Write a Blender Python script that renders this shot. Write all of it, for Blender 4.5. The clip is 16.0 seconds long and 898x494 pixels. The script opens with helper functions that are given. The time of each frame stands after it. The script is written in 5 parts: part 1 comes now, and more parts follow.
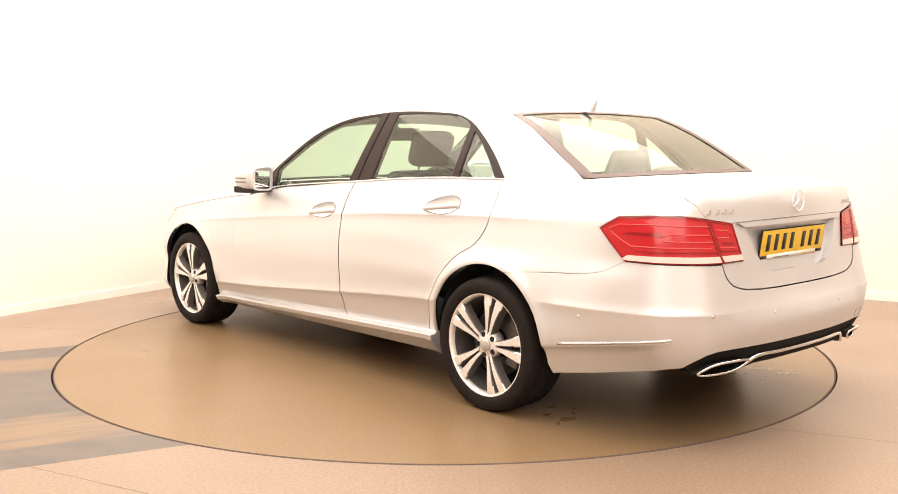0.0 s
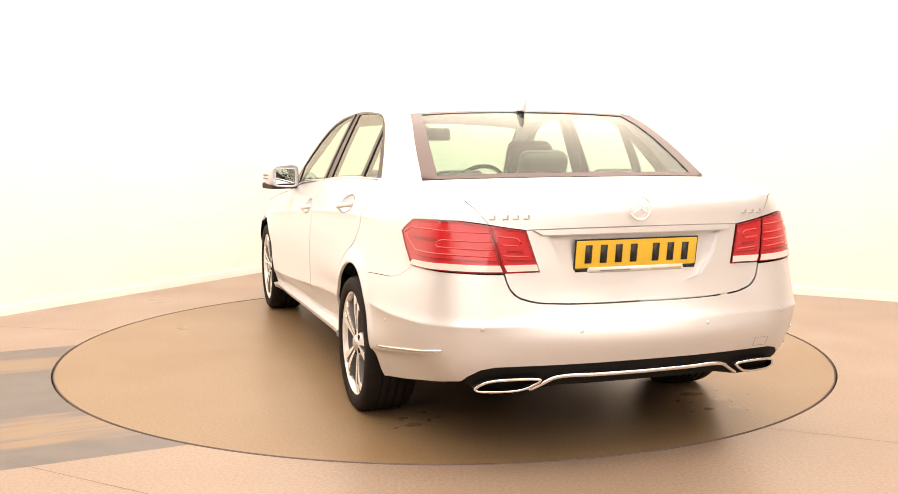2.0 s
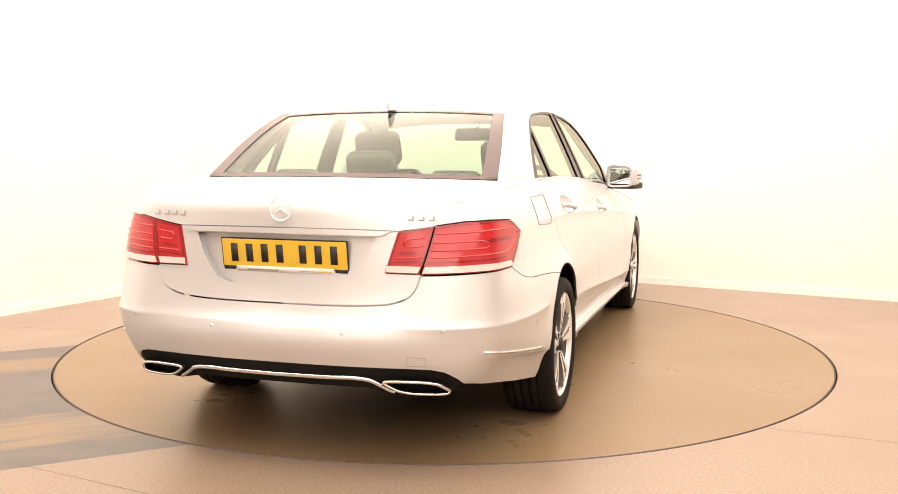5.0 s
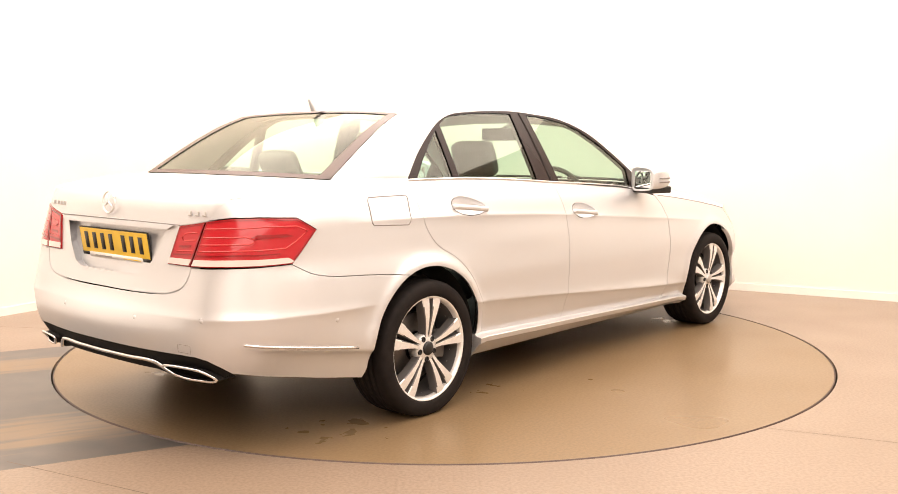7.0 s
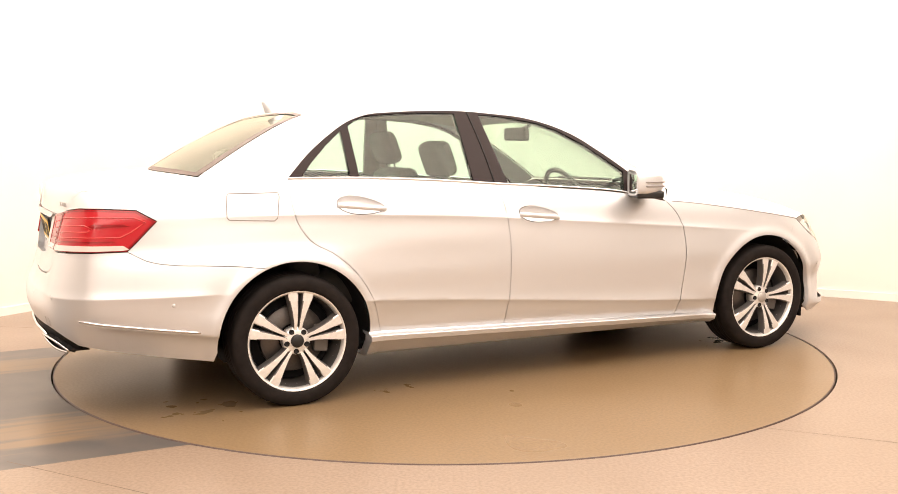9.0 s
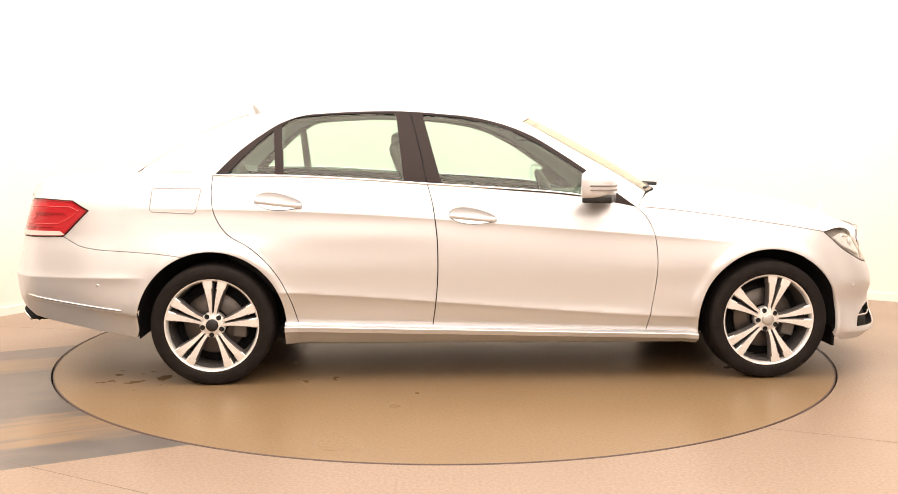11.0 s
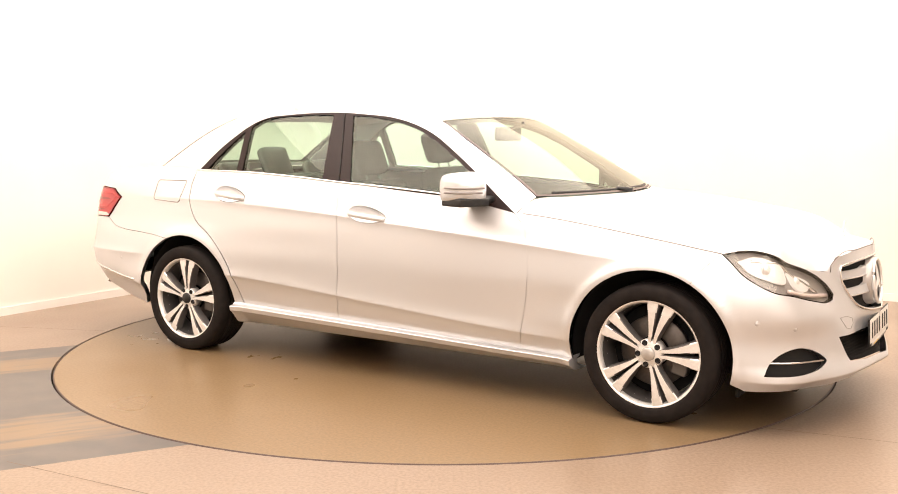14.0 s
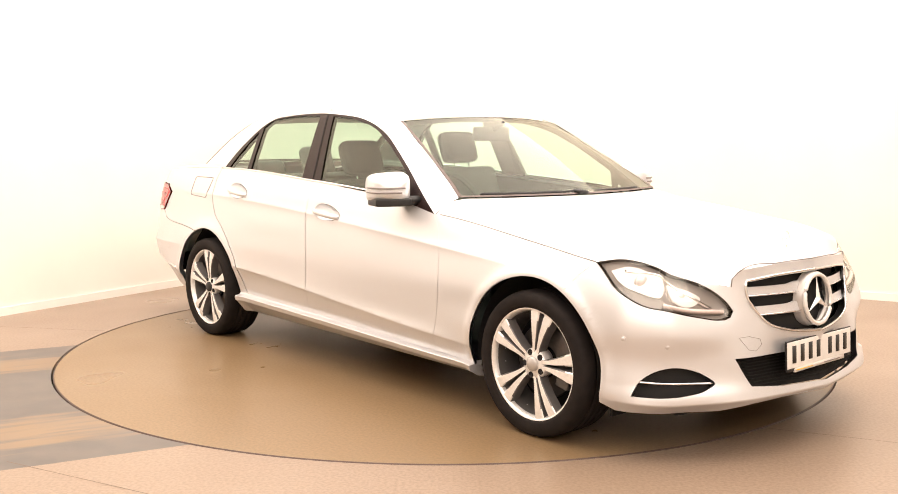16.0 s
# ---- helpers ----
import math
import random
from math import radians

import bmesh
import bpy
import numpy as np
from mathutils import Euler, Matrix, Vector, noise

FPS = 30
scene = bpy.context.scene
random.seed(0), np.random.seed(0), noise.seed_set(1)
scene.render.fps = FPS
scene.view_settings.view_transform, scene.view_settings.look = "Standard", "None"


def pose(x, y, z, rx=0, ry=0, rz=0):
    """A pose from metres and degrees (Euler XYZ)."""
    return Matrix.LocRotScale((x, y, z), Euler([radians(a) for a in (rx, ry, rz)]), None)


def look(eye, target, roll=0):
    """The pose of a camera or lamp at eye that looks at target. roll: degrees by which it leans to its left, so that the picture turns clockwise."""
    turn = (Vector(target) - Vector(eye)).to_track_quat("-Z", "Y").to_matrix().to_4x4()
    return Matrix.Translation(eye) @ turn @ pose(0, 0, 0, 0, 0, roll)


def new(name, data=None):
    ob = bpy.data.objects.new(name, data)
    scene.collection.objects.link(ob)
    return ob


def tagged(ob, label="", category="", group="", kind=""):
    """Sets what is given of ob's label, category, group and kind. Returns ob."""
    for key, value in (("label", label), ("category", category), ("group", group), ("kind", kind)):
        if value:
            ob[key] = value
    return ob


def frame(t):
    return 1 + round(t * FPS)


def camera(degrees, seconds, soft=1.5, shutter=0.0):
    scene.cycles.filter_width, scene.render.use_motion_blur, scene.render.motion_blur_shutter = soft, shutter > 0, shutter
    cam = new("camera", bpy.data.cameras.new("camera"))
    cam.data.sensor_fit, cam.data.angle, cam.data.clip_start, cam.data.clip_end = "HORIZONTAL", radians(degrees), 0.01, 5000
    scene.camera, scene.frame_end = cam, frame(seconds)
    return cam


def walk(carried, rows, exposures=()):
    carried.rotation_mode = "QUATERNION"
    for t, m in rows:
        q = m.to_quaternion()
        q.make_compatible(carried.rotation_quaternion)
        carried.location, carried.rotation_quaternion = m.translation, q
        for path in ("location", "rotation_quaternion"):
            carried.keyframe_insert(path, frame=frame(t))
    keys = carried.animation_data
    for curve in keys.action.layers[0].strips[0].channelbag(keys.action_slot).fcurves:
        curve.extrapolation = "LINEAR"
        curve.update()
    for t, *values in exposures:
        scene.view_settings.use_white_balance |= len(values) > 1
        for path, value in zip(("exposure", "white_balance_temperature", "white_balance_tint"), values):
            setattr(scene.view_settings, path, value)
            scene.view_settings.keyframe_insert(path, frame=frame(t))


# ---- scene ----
# ---------------------------------------------------------------- camera: stands still
cam = camera(49.44, 16.0, soft=0.9)
EYE = 1.2517
STAND = pose(0, 0, EYE, 90 - 6.37, 0, 0)
walk(cam, [(0.0, STAND), (16.0, STAND)], [(0.0, 0.0, 6500, 10), (16.0, 0.0, 6500, 10)])

# turntable: centre, radius, and the car's offset from the pivot
TX, TY, RADIUS = -0.0249, 5.8744, 2.229
PX, PY = -0.222, 0.0536
TURNS = [(0.0, 131.88), (0.5, 126.32), (1.0, 120.23), (1.5, 114.5), (2.0, 108.42), (2.5, 102.68), (3.0, 96.55),
         (3.5, 90.83), (4.0, 84.65), (4.5, 78.93), (5.0, 72.79), (7.5, 43.78), (8.0, 37.71), (8.5, 32.0),
         (9.0, 25.91), (11.5, -3.2), (12.0, -9.2), (12.5, -14.79), (13.0, -20.7), (13.5, -26.3), (14.0, -32.24),
         (14.5, -37.87), (15.0, -43.48), (15.5, -47.06), (16.0, -49.14)]

# ---------------------------------------------------------------- world and light
world = bpy.data.worlds.new("world")
world.use_nodes = True
world.node_tree.nodes["Background"].inputs[0].default_value = (1.0, 0.93, 0.85, 1)
world.node_tree.nodes["Background"].inputs[1].default_value = 0.3
scene.world = world

# the room: its far corner, the way along each wall, its lengths and height
CORNER = Vector((-1.21, 9.96, 0))
ALONG_L, ALONG_R = Vector((-0.528, -0.849, 0)), Vector((0.878, -0.478, 0))
LEN_L, LEN_R, TALL = 14.0, 12.0, 3.4


def area_lamp(name, where, aim, sx, sy, watts, colour):
    lamp = bpy.data.lights.new(name, "AREA")
    lamp.shape, lamp.size, lamp.size_y, lamp.energy, lamp.color = "RECTANGLE", sx, sy, watts, colour
    ob = new(name, lamp)
    ob.matrix_world = look(where, aim)
    return ob


# large light above the turntable, standing for the unseen luminous ceiling
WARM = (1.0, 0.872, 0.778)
area_lamp("unseen_overhead_light", (-0.2, 6.2, TALL - 0.06), (-0.2, 6.201, 0), 9.5, 8.0, 900, WARM)
# unseen fills added over and behind the camera to brighten the car's near side
area_lamp("unseen_overhead_light", (-1.2, -3.2, TALL - 0.06), (-1.2, -3.199, 0), 7.0, 1.6, 150, WARM)
area_lamp("unseen_overhead_light", (1.0, -0.4, TALL - 0.06), (1.0, -0.399, 0), 8.0, 3.5, 280, WARM)


# ---------------------------------------------------------------- materials
def material(name, colour, rough=0.5, metal=0.0, coat=0.0, emit=0.0, vary=0.0, scale=8.0, bump=0.0, bump_scale=300.0, spec=0.5):
    m = bpy.data.materials.new(name)
    m.use_nodes = True
    nt = m.node_tree
    b = nt.nodes["Principled BSDF"]
    b.inputs["Base Color"].default_value = (*colour, 1)
    b.inputs["Roughness"].default_value = rough
    b.inputs["Metallic"].default_value = metal
    b.inputs["Coat Weight"].default_value = coat
    b.inputs["Coat Roughness"].default_value = 0.04
    b.inputs["Specular IOR Level"].default_value = spec
    if emit:
        b.inputs["Emission Color"].default_value = (*colour, 1)
        b.inputs["Emission Strength"].default_value = emit
    if vary or bump:
        tc = nt.nodes.new("ShaderNodeTexCoord")
    if vary:
        n = nt.nodes.new("ShaderNodeTexNoise")
        n.inputs["Scale"].default_value, n.inputs["Detail"].default_value = scale, 8
        ramp = nt.nodes.new("ShaderNodeMapRange")
        ramp.inputs["From Min"].default_value, ramp.inputs["From Max"].default_value = 0.3, 0.7
        ramp.inputs["To Min"].default_value, ramp.inputs["To Max"].default_value = 1 - vary, 1 + vary
        mul = nt.nodes.new("ShaderNodeMix")
        mul.data_type, mul.blend_type = "RGBA", "MULTIPLY"
        mul.inputs[0].default_value = 1
        mul.inputs[6].default_value = (*colour, 1)
        nt.links.new(tc.outputs["Object"], n.inputs["Vector"])
        nt.links.new(n.outputs["Fac"], ramp.inputs["Value"])
        nt.links.new(ramp.outputs[0], mul.inputs[7])
        nt.links.new(mul.outputs[2], b.inputs["Base Color"])
        rr = nt.nodes.new("ShaderNodeMapRange")
        rr.inputs["To Min"].default_value, rr.inputs["To Max"].default_value = rough * (1 - vary), min(1, rough * (1 + vary))
        nt.links.new(n.outputs["Fac"], rr.inputs["Value"])
        nt.links.new(rr.outputs[0], b.inputs["Roughness"])
    if bump:
        n2 = nt.nodes.new("ShaderNodeTexNoise")
        n2.inputs["Scale"].default_value, n2.inputs["Detail"].default_value = bump_scale, 4
        bp = nt.nodes.new("ShaderNodeBump")
        bp.inputs["Strength"].default_value, bp.inputs["Distance"].default_value = bump, 0.002
        nt.links.new(tc.outputs["Object"], n2.inputs["Vector"])
        nt.links.new(n2.outputs["Fac"], bp.inputs["Height"])
        nt.links.new(bp.outputs[0], b.inputs["Normal"])
    return m


def glass_material(name, tint, gloss=0.6, base=0.06, power=3.0):
    m = bpy.data.materials.new(name)
    m.use_nodes = True
    nt = m.node_tree
    nt.nodes.remove(nt.nodes["Principled BSDF"])
    out = nt.nodes["Material Output"]
    tr, gl, mx, lw, pw, fr = (nt.nodes.new("ShaderNode" + k) for k in ("BsdfTransparent", "BsdfGlossy", "MixShader", "LayerWeight", "Math", "MapRange"))
    tr.inputs[0].default_value = (*tint, 1)
    gl.inputs[0].default_value = (0.93, 0.94, 0.85, 1)
    gl.inputs["Roughness"].default_value = 0.02
    pw.operation = "POWER"
    pw.inputs[1].default_value = power
    lw.inputs[0].default_value = 0.5
    fr.inputs["To Min"].default_value, fr.inputs["To Max"].default_value = base, gloss
    nt.links.new(lw.outputs["Facing"], pw.inputs[0])
    nt.links.new(pw.outputs[0], fr.inputs["Value"])
    nt.links.new(fr.outputs[0], mx.inputs[0])
    nt.links.new(tr.outputs[0], mx.inputs[1])
    nt.links.new(gl.outputs[0], mx.inputs[2])
    nt.links.new(mx.outputs[0], out.inputs[0])
    return m


def paint_material():
    """Silver metallic paint with fine flakes under a clear coat."""
    m = material("silver_paint", (0.74, 0.75, 0.77), 0.38, 0.6, 0.35)
    nt = m.node_tree
    b = nt.nodes["Principled BSDF"]
    tc, v, mr, mul = (nt.nodes.new("ShaderNode" + k) for k in ("TexCoord", "TexNoise", "MapRange", "Mix"))
    v.inputs["Scale"].default_value, v.inputs["Detail"].default_value = 900, 2
    mr.inputs["From Min"].default_value, mr.inputs["From Max"].default_value = 0.3, 0.7
    mr.inputs["To Min"].default_value, mr.inputs["To Max"].default_value = 0.9, 1.08
    mul.data_type, mul.blend_type = "RGBA", "MULTIPLY"
    mul.inputs[0].default_value = 1
    mul.inputs[6].default_value = (0.74, 0.75, 0.77, 1)
    nt.links.new(tc.outputs["Object"], v.inputs["Vector"])
    nt.links.new(v.outputs["Fac"], mr.inputs["Value"])
    nt.links.new(mr.outputs[0], mul.inputs[7])
    nt.links.new(mul.outputs[2], b.inputs["Base Color"])
    return m


M_PAINT = paint_material()
M_BLACK = material("black_plastic", (0.012, 0.012, 0.012), 0.45, vary=0.15, scale=40)
M_TRIM = material("gloss_black_trim", (0.022, 0.013, 0.0125), 0.26, spec=0.22)
M_DIFFUSER = material("matt_black_plastic", (0.007, 0.0065, 0.006), 0.7, vary=0.2, scale=60, spec=0.2)
M_BAND = material("screen_band", (0.075, 0.045, 0.038), 0.35)
M_DARK = material("underbody_black", (0.008, 0.008, 0.008), 0.8)
M_RUBBER = material("tyre_rubber", (0.016, 0.013, 0.012), 0.7, vary=0.25, scale=30, bump=0.3, bump_scale=200, spec=0.12)
M_ALLOY = material("machined_alloy", (0.88, 0.87, 0.85), 0.32, 0.4, vary=0.06, scale=60)
M_ALLOY_D = material("grey_alloy", (0.17, 0.16, 0.155), 0.45, 0.5)
M_CAP = material("silver_cap", (0.55, 0.53, 0.51), 0.35, 0.5)
M_CHROME = material("chrome", (0.85, 0.85, 0.86), 0.08, 1.0)
M_DISC = material("brake_steel", (0.13, 0.115, 0.105), 0.4, 0.7, vary=0.1, scale=80)
M_RED = material("red_lens", (0.46, 0.010, 0.018), 0.2, coat=0.5)
M_RED_D = material("dark_red_lens", (0.27, 0.006, 0.010), 0.15, coat=0.5)
M_RED_B = material("bright_red_guide", (0.60, 0.035, 0.035), 0.25, coat=0.5)
M_CLEARLENS = material("clear_lens_strip", (0.75, 0.62, 0.58), 0.15, coat=1.0)
M_YELLOW = material("yellow_plate", (0.80, 0.53, 0.05), 0.4, vary=0.05, scale=20)
M_WHITEPLATE = material("white_plate", (0.80, 0.78, 0.74), 0.4, vary=0.04, scale=20)
M_INK = material("plate_ink", (0.02, 0.018, 0.016), 0.5)
M_SEAT = material("dark_leather", (0.06, 0.056, 0.053), 0.6, vary=0.10, scale=12, bump=0.05, bump_scale=90)
M_DASH = material("dash_plastic", (0.05, 0.047, 0.044), 0.6, bump=0.2, bump_scale=400)
M_LINING = material("headliner_cloth", (0.42, 0.39, 0.35), 0.9, bump=0.2, bump_scale=500)
M_GLASS = glass_material("tinted_glass", (0.70, 0.89, 0.81))
M_SCREEN = glass_material("windscreen_glass", (0.64, 0.785, 0.68), 0.9, 0.035, 4.2)
M_LENS = glass_material("lamp_glass", (0.95, 0.95, 0.95))
M_MIRROR = material("mirror_glass", (0.9, 0.9, 0.9), 0.01, 1.0)
M_REFLECT = material("lamp_reflector", (0.92, 0.91, 0.90), 0.28, 0.35)
M_BEZEL = material("lamp_bezel", (0.34, 0.315, 0.295), 0.3, 0.2)
M_SEAM = material("seam_shadow_line", (0.27, 0.25, 0.24), 0.6)
# ---------------------------------------------------------------- the car's body surface
# car space: x forward, y to its left, z up, origin on the ground midway between the axles
def hermite(t, knots, values):
    """Smooth curve through values at the knots (Catmull-Rom, clamped ends)."""
    k, v = knots, values
    t = min(max(t, k[0]), k[-1])
    i, last = 0, len(k) - 2
    while i < last and t > k[i + 1]:
        i += 1
    h = k[i + 1] - k[i]
    d = (v[i + 1] - v[i]) / h
    m0 = d if i == 0 else ((v[i] - v[i - 1]) / (k[i] - k[i - 1]) * h + d * (k[i] - k[i - 1])) / (k[i + 1] - k[i - 1])
    m1 = d if i == len(k) - 2 else ((v[i + 2] - v[i + 1]) / (k[i + 2] - k[i + 1]) * h + d * (k[i + 2] - k[i + 1])) / (k[i + 2] - k[i])
    u = (t - k[i]) / h
    return (2 * u**3 - 3 * u**2 + 1) * v[i] + (u**3 - 2 * u**2 + u) * h * m0 + (3 * u**2 - 2 * u**3) * v[i + 1] + (u**3 - u**2) * h * m1


# plan outline at bumper height, along s: s is x on the flanks and runs on round the ends
PLAN_S = (-3.21, -2.96, -2.73, -2.53, -2.37, -2.15, -1.9, -1.44, -1.0, -0.5, 0.0, 0.5, 1.0, 1.44, 1.75, 1.905, 2.05, 2.205, 2.39, 2.607, 2.86)
PLAN_X = (-2.56, -2.55, -2.52, -2.472, -2.368, -2.155, -1.9, -1.44, -1.0, -0.5, 0.0, 0.5, 1.0, 1.44, 1.75, 1.90, 2.02, 2.09, 2.155, 2.206, 2.246)
PLAN_Y = (0.0, 0.25, 0.48, 0.68, 0.803, 0.873, 0.90, 0.91, 0.897, 0.893, 0.893, 0.895, 0.90, 0.908, 0.89, 0.855, 0.77, 0.64, 0.46, 0.25, 0.0)
S_REAR, S_FRONT = -3.21, 2.86
# how far the skin stands out from that outline, by height
SKIN_Z = (0.17, 0.25, 0.31, 0.40, 0.50, 0.60, 0.68, 0.76, 0.84, 0.92, 1.0, 1.08)
SKIN = {
    -3.21: (-.12, -.09, -.06, -.02, 0, -.05, -.075, -.085, -.088, -.092, -.105, -.16),
    -2.73: (-.12, -.09, -.06, -.02, 0, -.025, -.045, -.06, -.075, -.09, -.11, -.16),
    -2.53: (-.2, -.12, -.075, -.02, 0, -.008, -.024, -.042, -.062, -.085, -.105, -.15),
    -2.37: (-.2, -.13, -.085, -.03, 0, -.004, -.015, -.028, -.042, -.062, -.095, -.14),
    -2.15: (-.15, -.09, -.06, -.02, 0, -.003, -.015, -.036, -.046, -.058, -.09, -.135),
    -1.9: (-.08, -.04, -.02, 0, 0, -.005, -.02, -.04, -.055, -.07, -.10, -.14),
    -1.44: (-.07, -.03, -.02, 0, 0, 0, -.01, -.035, -.05, -.07, -.10, -.145),
    -1.0: (-.06, -.02, -.01, -.01, -.005, 0, -.005, -.012, -.025, -.04, -.07, -.115),
    0.0: (-.06, -.02, -.01, -.008, -.003, 0, -.003, -.012, -.028, -.05, -.088, -.13),
    0.7: (-.06, -.02, -.01, -.008, -.003, 0, -.008, -.022, -.04, -.07, -.11, -.16),
    1.44: (-.06, -.03, -.02, 0, 0, 0, -.015, -.042, -.075, -.12, -.16, -.2),
    1.75: (-.05, -.01, -.01, -.015, 0, -.008, -.03, -.062, -.10, -.14, -.18, -.22),
    1.905: (-.05, -.005, -.012, -.02, 0, -.015, -.045, -.09, -.13, -.17, -.2, -.24),
    2.205: (-.06, .01, -.01, -.02, -.012, -.055, -.098, -.14, -.16, -.2, -.24, -.28),
    2.32: (-.03, .02, 0, -.01, -.018, -.066, -.088, -.115, -.15, -.19, -.23, -.27),
    2.39: (-.02, .025, .01, 0, -.02, -.052, -.066, -.075, -.10, -.14, -.18, -.22),
    2.607: (-.02, .02, 0, -.01, -.01, -.03, -.04, -.055, -.09, -.13, -.17, -.2),
    2.86: (-.02, .02, 0, -.01, -.01, -.03, -.045, -.06, -.09, -.13, -.17, -.2),
}
SKIN_S = tuple(SKIN)
SKIN_D = [[SKIN[k][j] for k in SKIN_S] for j in range(len(SKIN_Z))]
SKIN_CACHE = {}
SHOULDER = ((-1.9, 0.90), (-1.43, 0.897), (-0.69, 0.87), (0.19, 0.807), (0.78, 0.76), (1.3, 0.715))
TAIL_CREASE = ((-3.21, 0.548), (-2.6, 0.556), (-1.75, 0.553))
CREASE = ((-1.2, 0.478), (-1.05, 0.47), (0.79, 0.341), (1.1, 0.325))

LEDGE = ((-2.45, 0.450), (-2.2, 0.416), (-1.83, 0.363))
CHIN = ((1.80, 0.238), (2.1, 0.232), (2.45, 0.236), (2.86, 0.24))
SHOULDER_KV, CREASE_KV, TAIL_KV, LEDGE_KV, CHIN_KV = (tuple(zip(*line)) for line in (SHOULDER, CREASE, TAIL_CREASE, LEDGE, CHIN))


def skin(s, z):
    """How far the skin stands out, with the shoulder and lower creases."""
    key = round(s, 5)
    if key not in SKIN_CACHE:
        SKIN_CACHE[key] = [hermite(s, SKIN_S, SKIN_D[j]) for j in range(len(SKIN_Z))]
    d = hermite(z, SKIN_Z, SKIN_CACHE[key])
    if -1.9 < s < 1.4:
        fade = min(1, (s + 1.9) / 0.4, (1.4 - s) / 0.4)
        zs = hermite(s, *SHOULDER_KV)
        d += 0.010 * fade * math.exp(-abs(z - zs) / 0.03)
        zc = hermite(s, *CREASE_KV)
        if z >= zc and -1.15 < s < 1.1:
            d += 0.010 * math.exp(-(z - zc) / 0.045) * min(1, (s + 1.15) / 0.1, (1.1 - s) / 0.1)
        if z < zc and -1.15 < s < 1.1:
            d -= (-0.010 + 0.26 * (zc - z) + 0.005 * (1 - math.exp(-(zc - z) / 0.008))) * min(1, (s + 1.15) / 0.1, (1.1 - s) / 0.1)
    if s < -1.75:
        d += 0.011 * min(1, (-1.75 - s) / 0.15, max(0.25, (s + 2.85) / 0.4)) * math.exp(-abs(z - hermite(s, *TAIL_KV)) / 0.03)
    if -2.45 < s < -1.75:  # the bumper's flank turns under below the bright strip
        zl = hermite(s, *LEDGE_KV)
        if z < zl:
            d -= 0.024 * min(1, (s + 2.45) / 0.2) * (1 - math.exp(-(zl - z) / 0.022))
    if s > 1.82:  # chin lip of the front bumper
        d += 0.016 * min(1, (s - 1.82) / 0.15) * math.exp(-abs(z - hermite(s, *CHIN_KV)) / 0.022)
    for wx in (-1.44, 1.43):  # flared arch lips
        r = math.hypot(s - wx, z - 0.31)
        if 0.30 < r < 0.47:
            d += 0.010 * math.exp(-((r - 0.385) / 0.03) ** 2)
    return d


def plan(s):
    return hermite(s, PLAN_S, PLAN_X), hermite(s, PLAN_S, PLAN_Y)


PLAN_CACHE = {}


def plan_frame(s):
    key = round(s, 5)
    if key not in PLAN_CACHE:
        x, y = plan(s)
        x0, y0 = plan(s - 0.01)
        x1, y1 = plan(s + 0.01)
        tx, ty = x1 - x0, y1 - y0
        n = math.hypot(tx, ty)
        nx, ny = -ty / n, tx / n
        if s <= S_REAR + 0.012:
            nx, ny = -1.0, 0.0
        if s >= S_FRONT - 0.012:
            nx, ny = 1.0, 0.0
        PLAN_CACHE[key] = (x, y, nx, ny)
    return PLAN_CACHE[key]


def body(s, z, lift=0.0):
    """The point of the left body skin at s and height z."""
    x, y, nx, ny = plan_frame(s)
    d = skin(s, z) + lift
    return Vector((x + nx * d, max(y + ny * d, 0.0), z))


def body_normal(s, z):
    e, near = 0.006, 0.045
    if s < S_REAR + near or s > S_FRONT - near:  # level off towards the middle line
        edge = S_REAR if s < 0 else S_FRONT
        n = body_normal(edge + math.copysign(near, -edge), z)
        n.y *= abs(s - edge) / near
        return n.normalized()
    a = body(min(s + e, S_FRONT), z) - body(max(s - e, S_REAR), z)
    b = body(s, z + e) - body(s, z - e)
    n = b.cross(a)
    x, y, nx, ny = plan_frame(s)
    if n.dot(Vector((nx, ny, 0))) < 0:
        n = -n
    return n.normalized()


def side_glass(x, z, lift=0.0):
    """The point of the left greenhouse side at x and height z."""
    y = hermite(x, (-1.9, -1.45, -0.4, 0.75, 1.0), (0.745, 0.773, 0.797, 0.782, 0.765)) - 0.40 * (z - 1.03) - 0.12 * (z - 1.03) ** 2
    return Vector((x, y + lift, z))


TOP_S = (-2.46, -2.3, -1.9, -1.44, -0.33, 0.44, 0.73, 0.91, 1.19, 1.48, 1.727, 1.9, 2.05, 2.205, 2.35, 2.43)
TOP_Z = (1.016, 1.03, 1.055, 1.062, 1.017, 0.958, 0.902, 0.885, 0.849, 0.807, 0.765, 0.752, 0.735, 0.71, 0.68, 0.668)


def top_edge(s):
    """Height at which the flank ends: belt, hood line and top of the lamps."""
    return hermite(s, TOP_S, TOP_Z)
# ---------------------------------------------------------------- mesh helpers
def part(name, bm, mat, parent=None, label="", smooth=True, normals=None):
    """Links a bmesh as one mesh object under a thing or part."""
    me = bpy.data.meshes.new(name)
    bm.to_mesh(me)
    bm.free()
    me.materials.append(mat)
    for p in me.polygons:
        p.use_smooth = smooth
    if normals is not None:
        me.normals_split_custom_set_from_vertices(normals)
    ob = new(name, me)
    if parent:
        ob.parent = parent
    if label:
        ob["label"] = label
    return ob


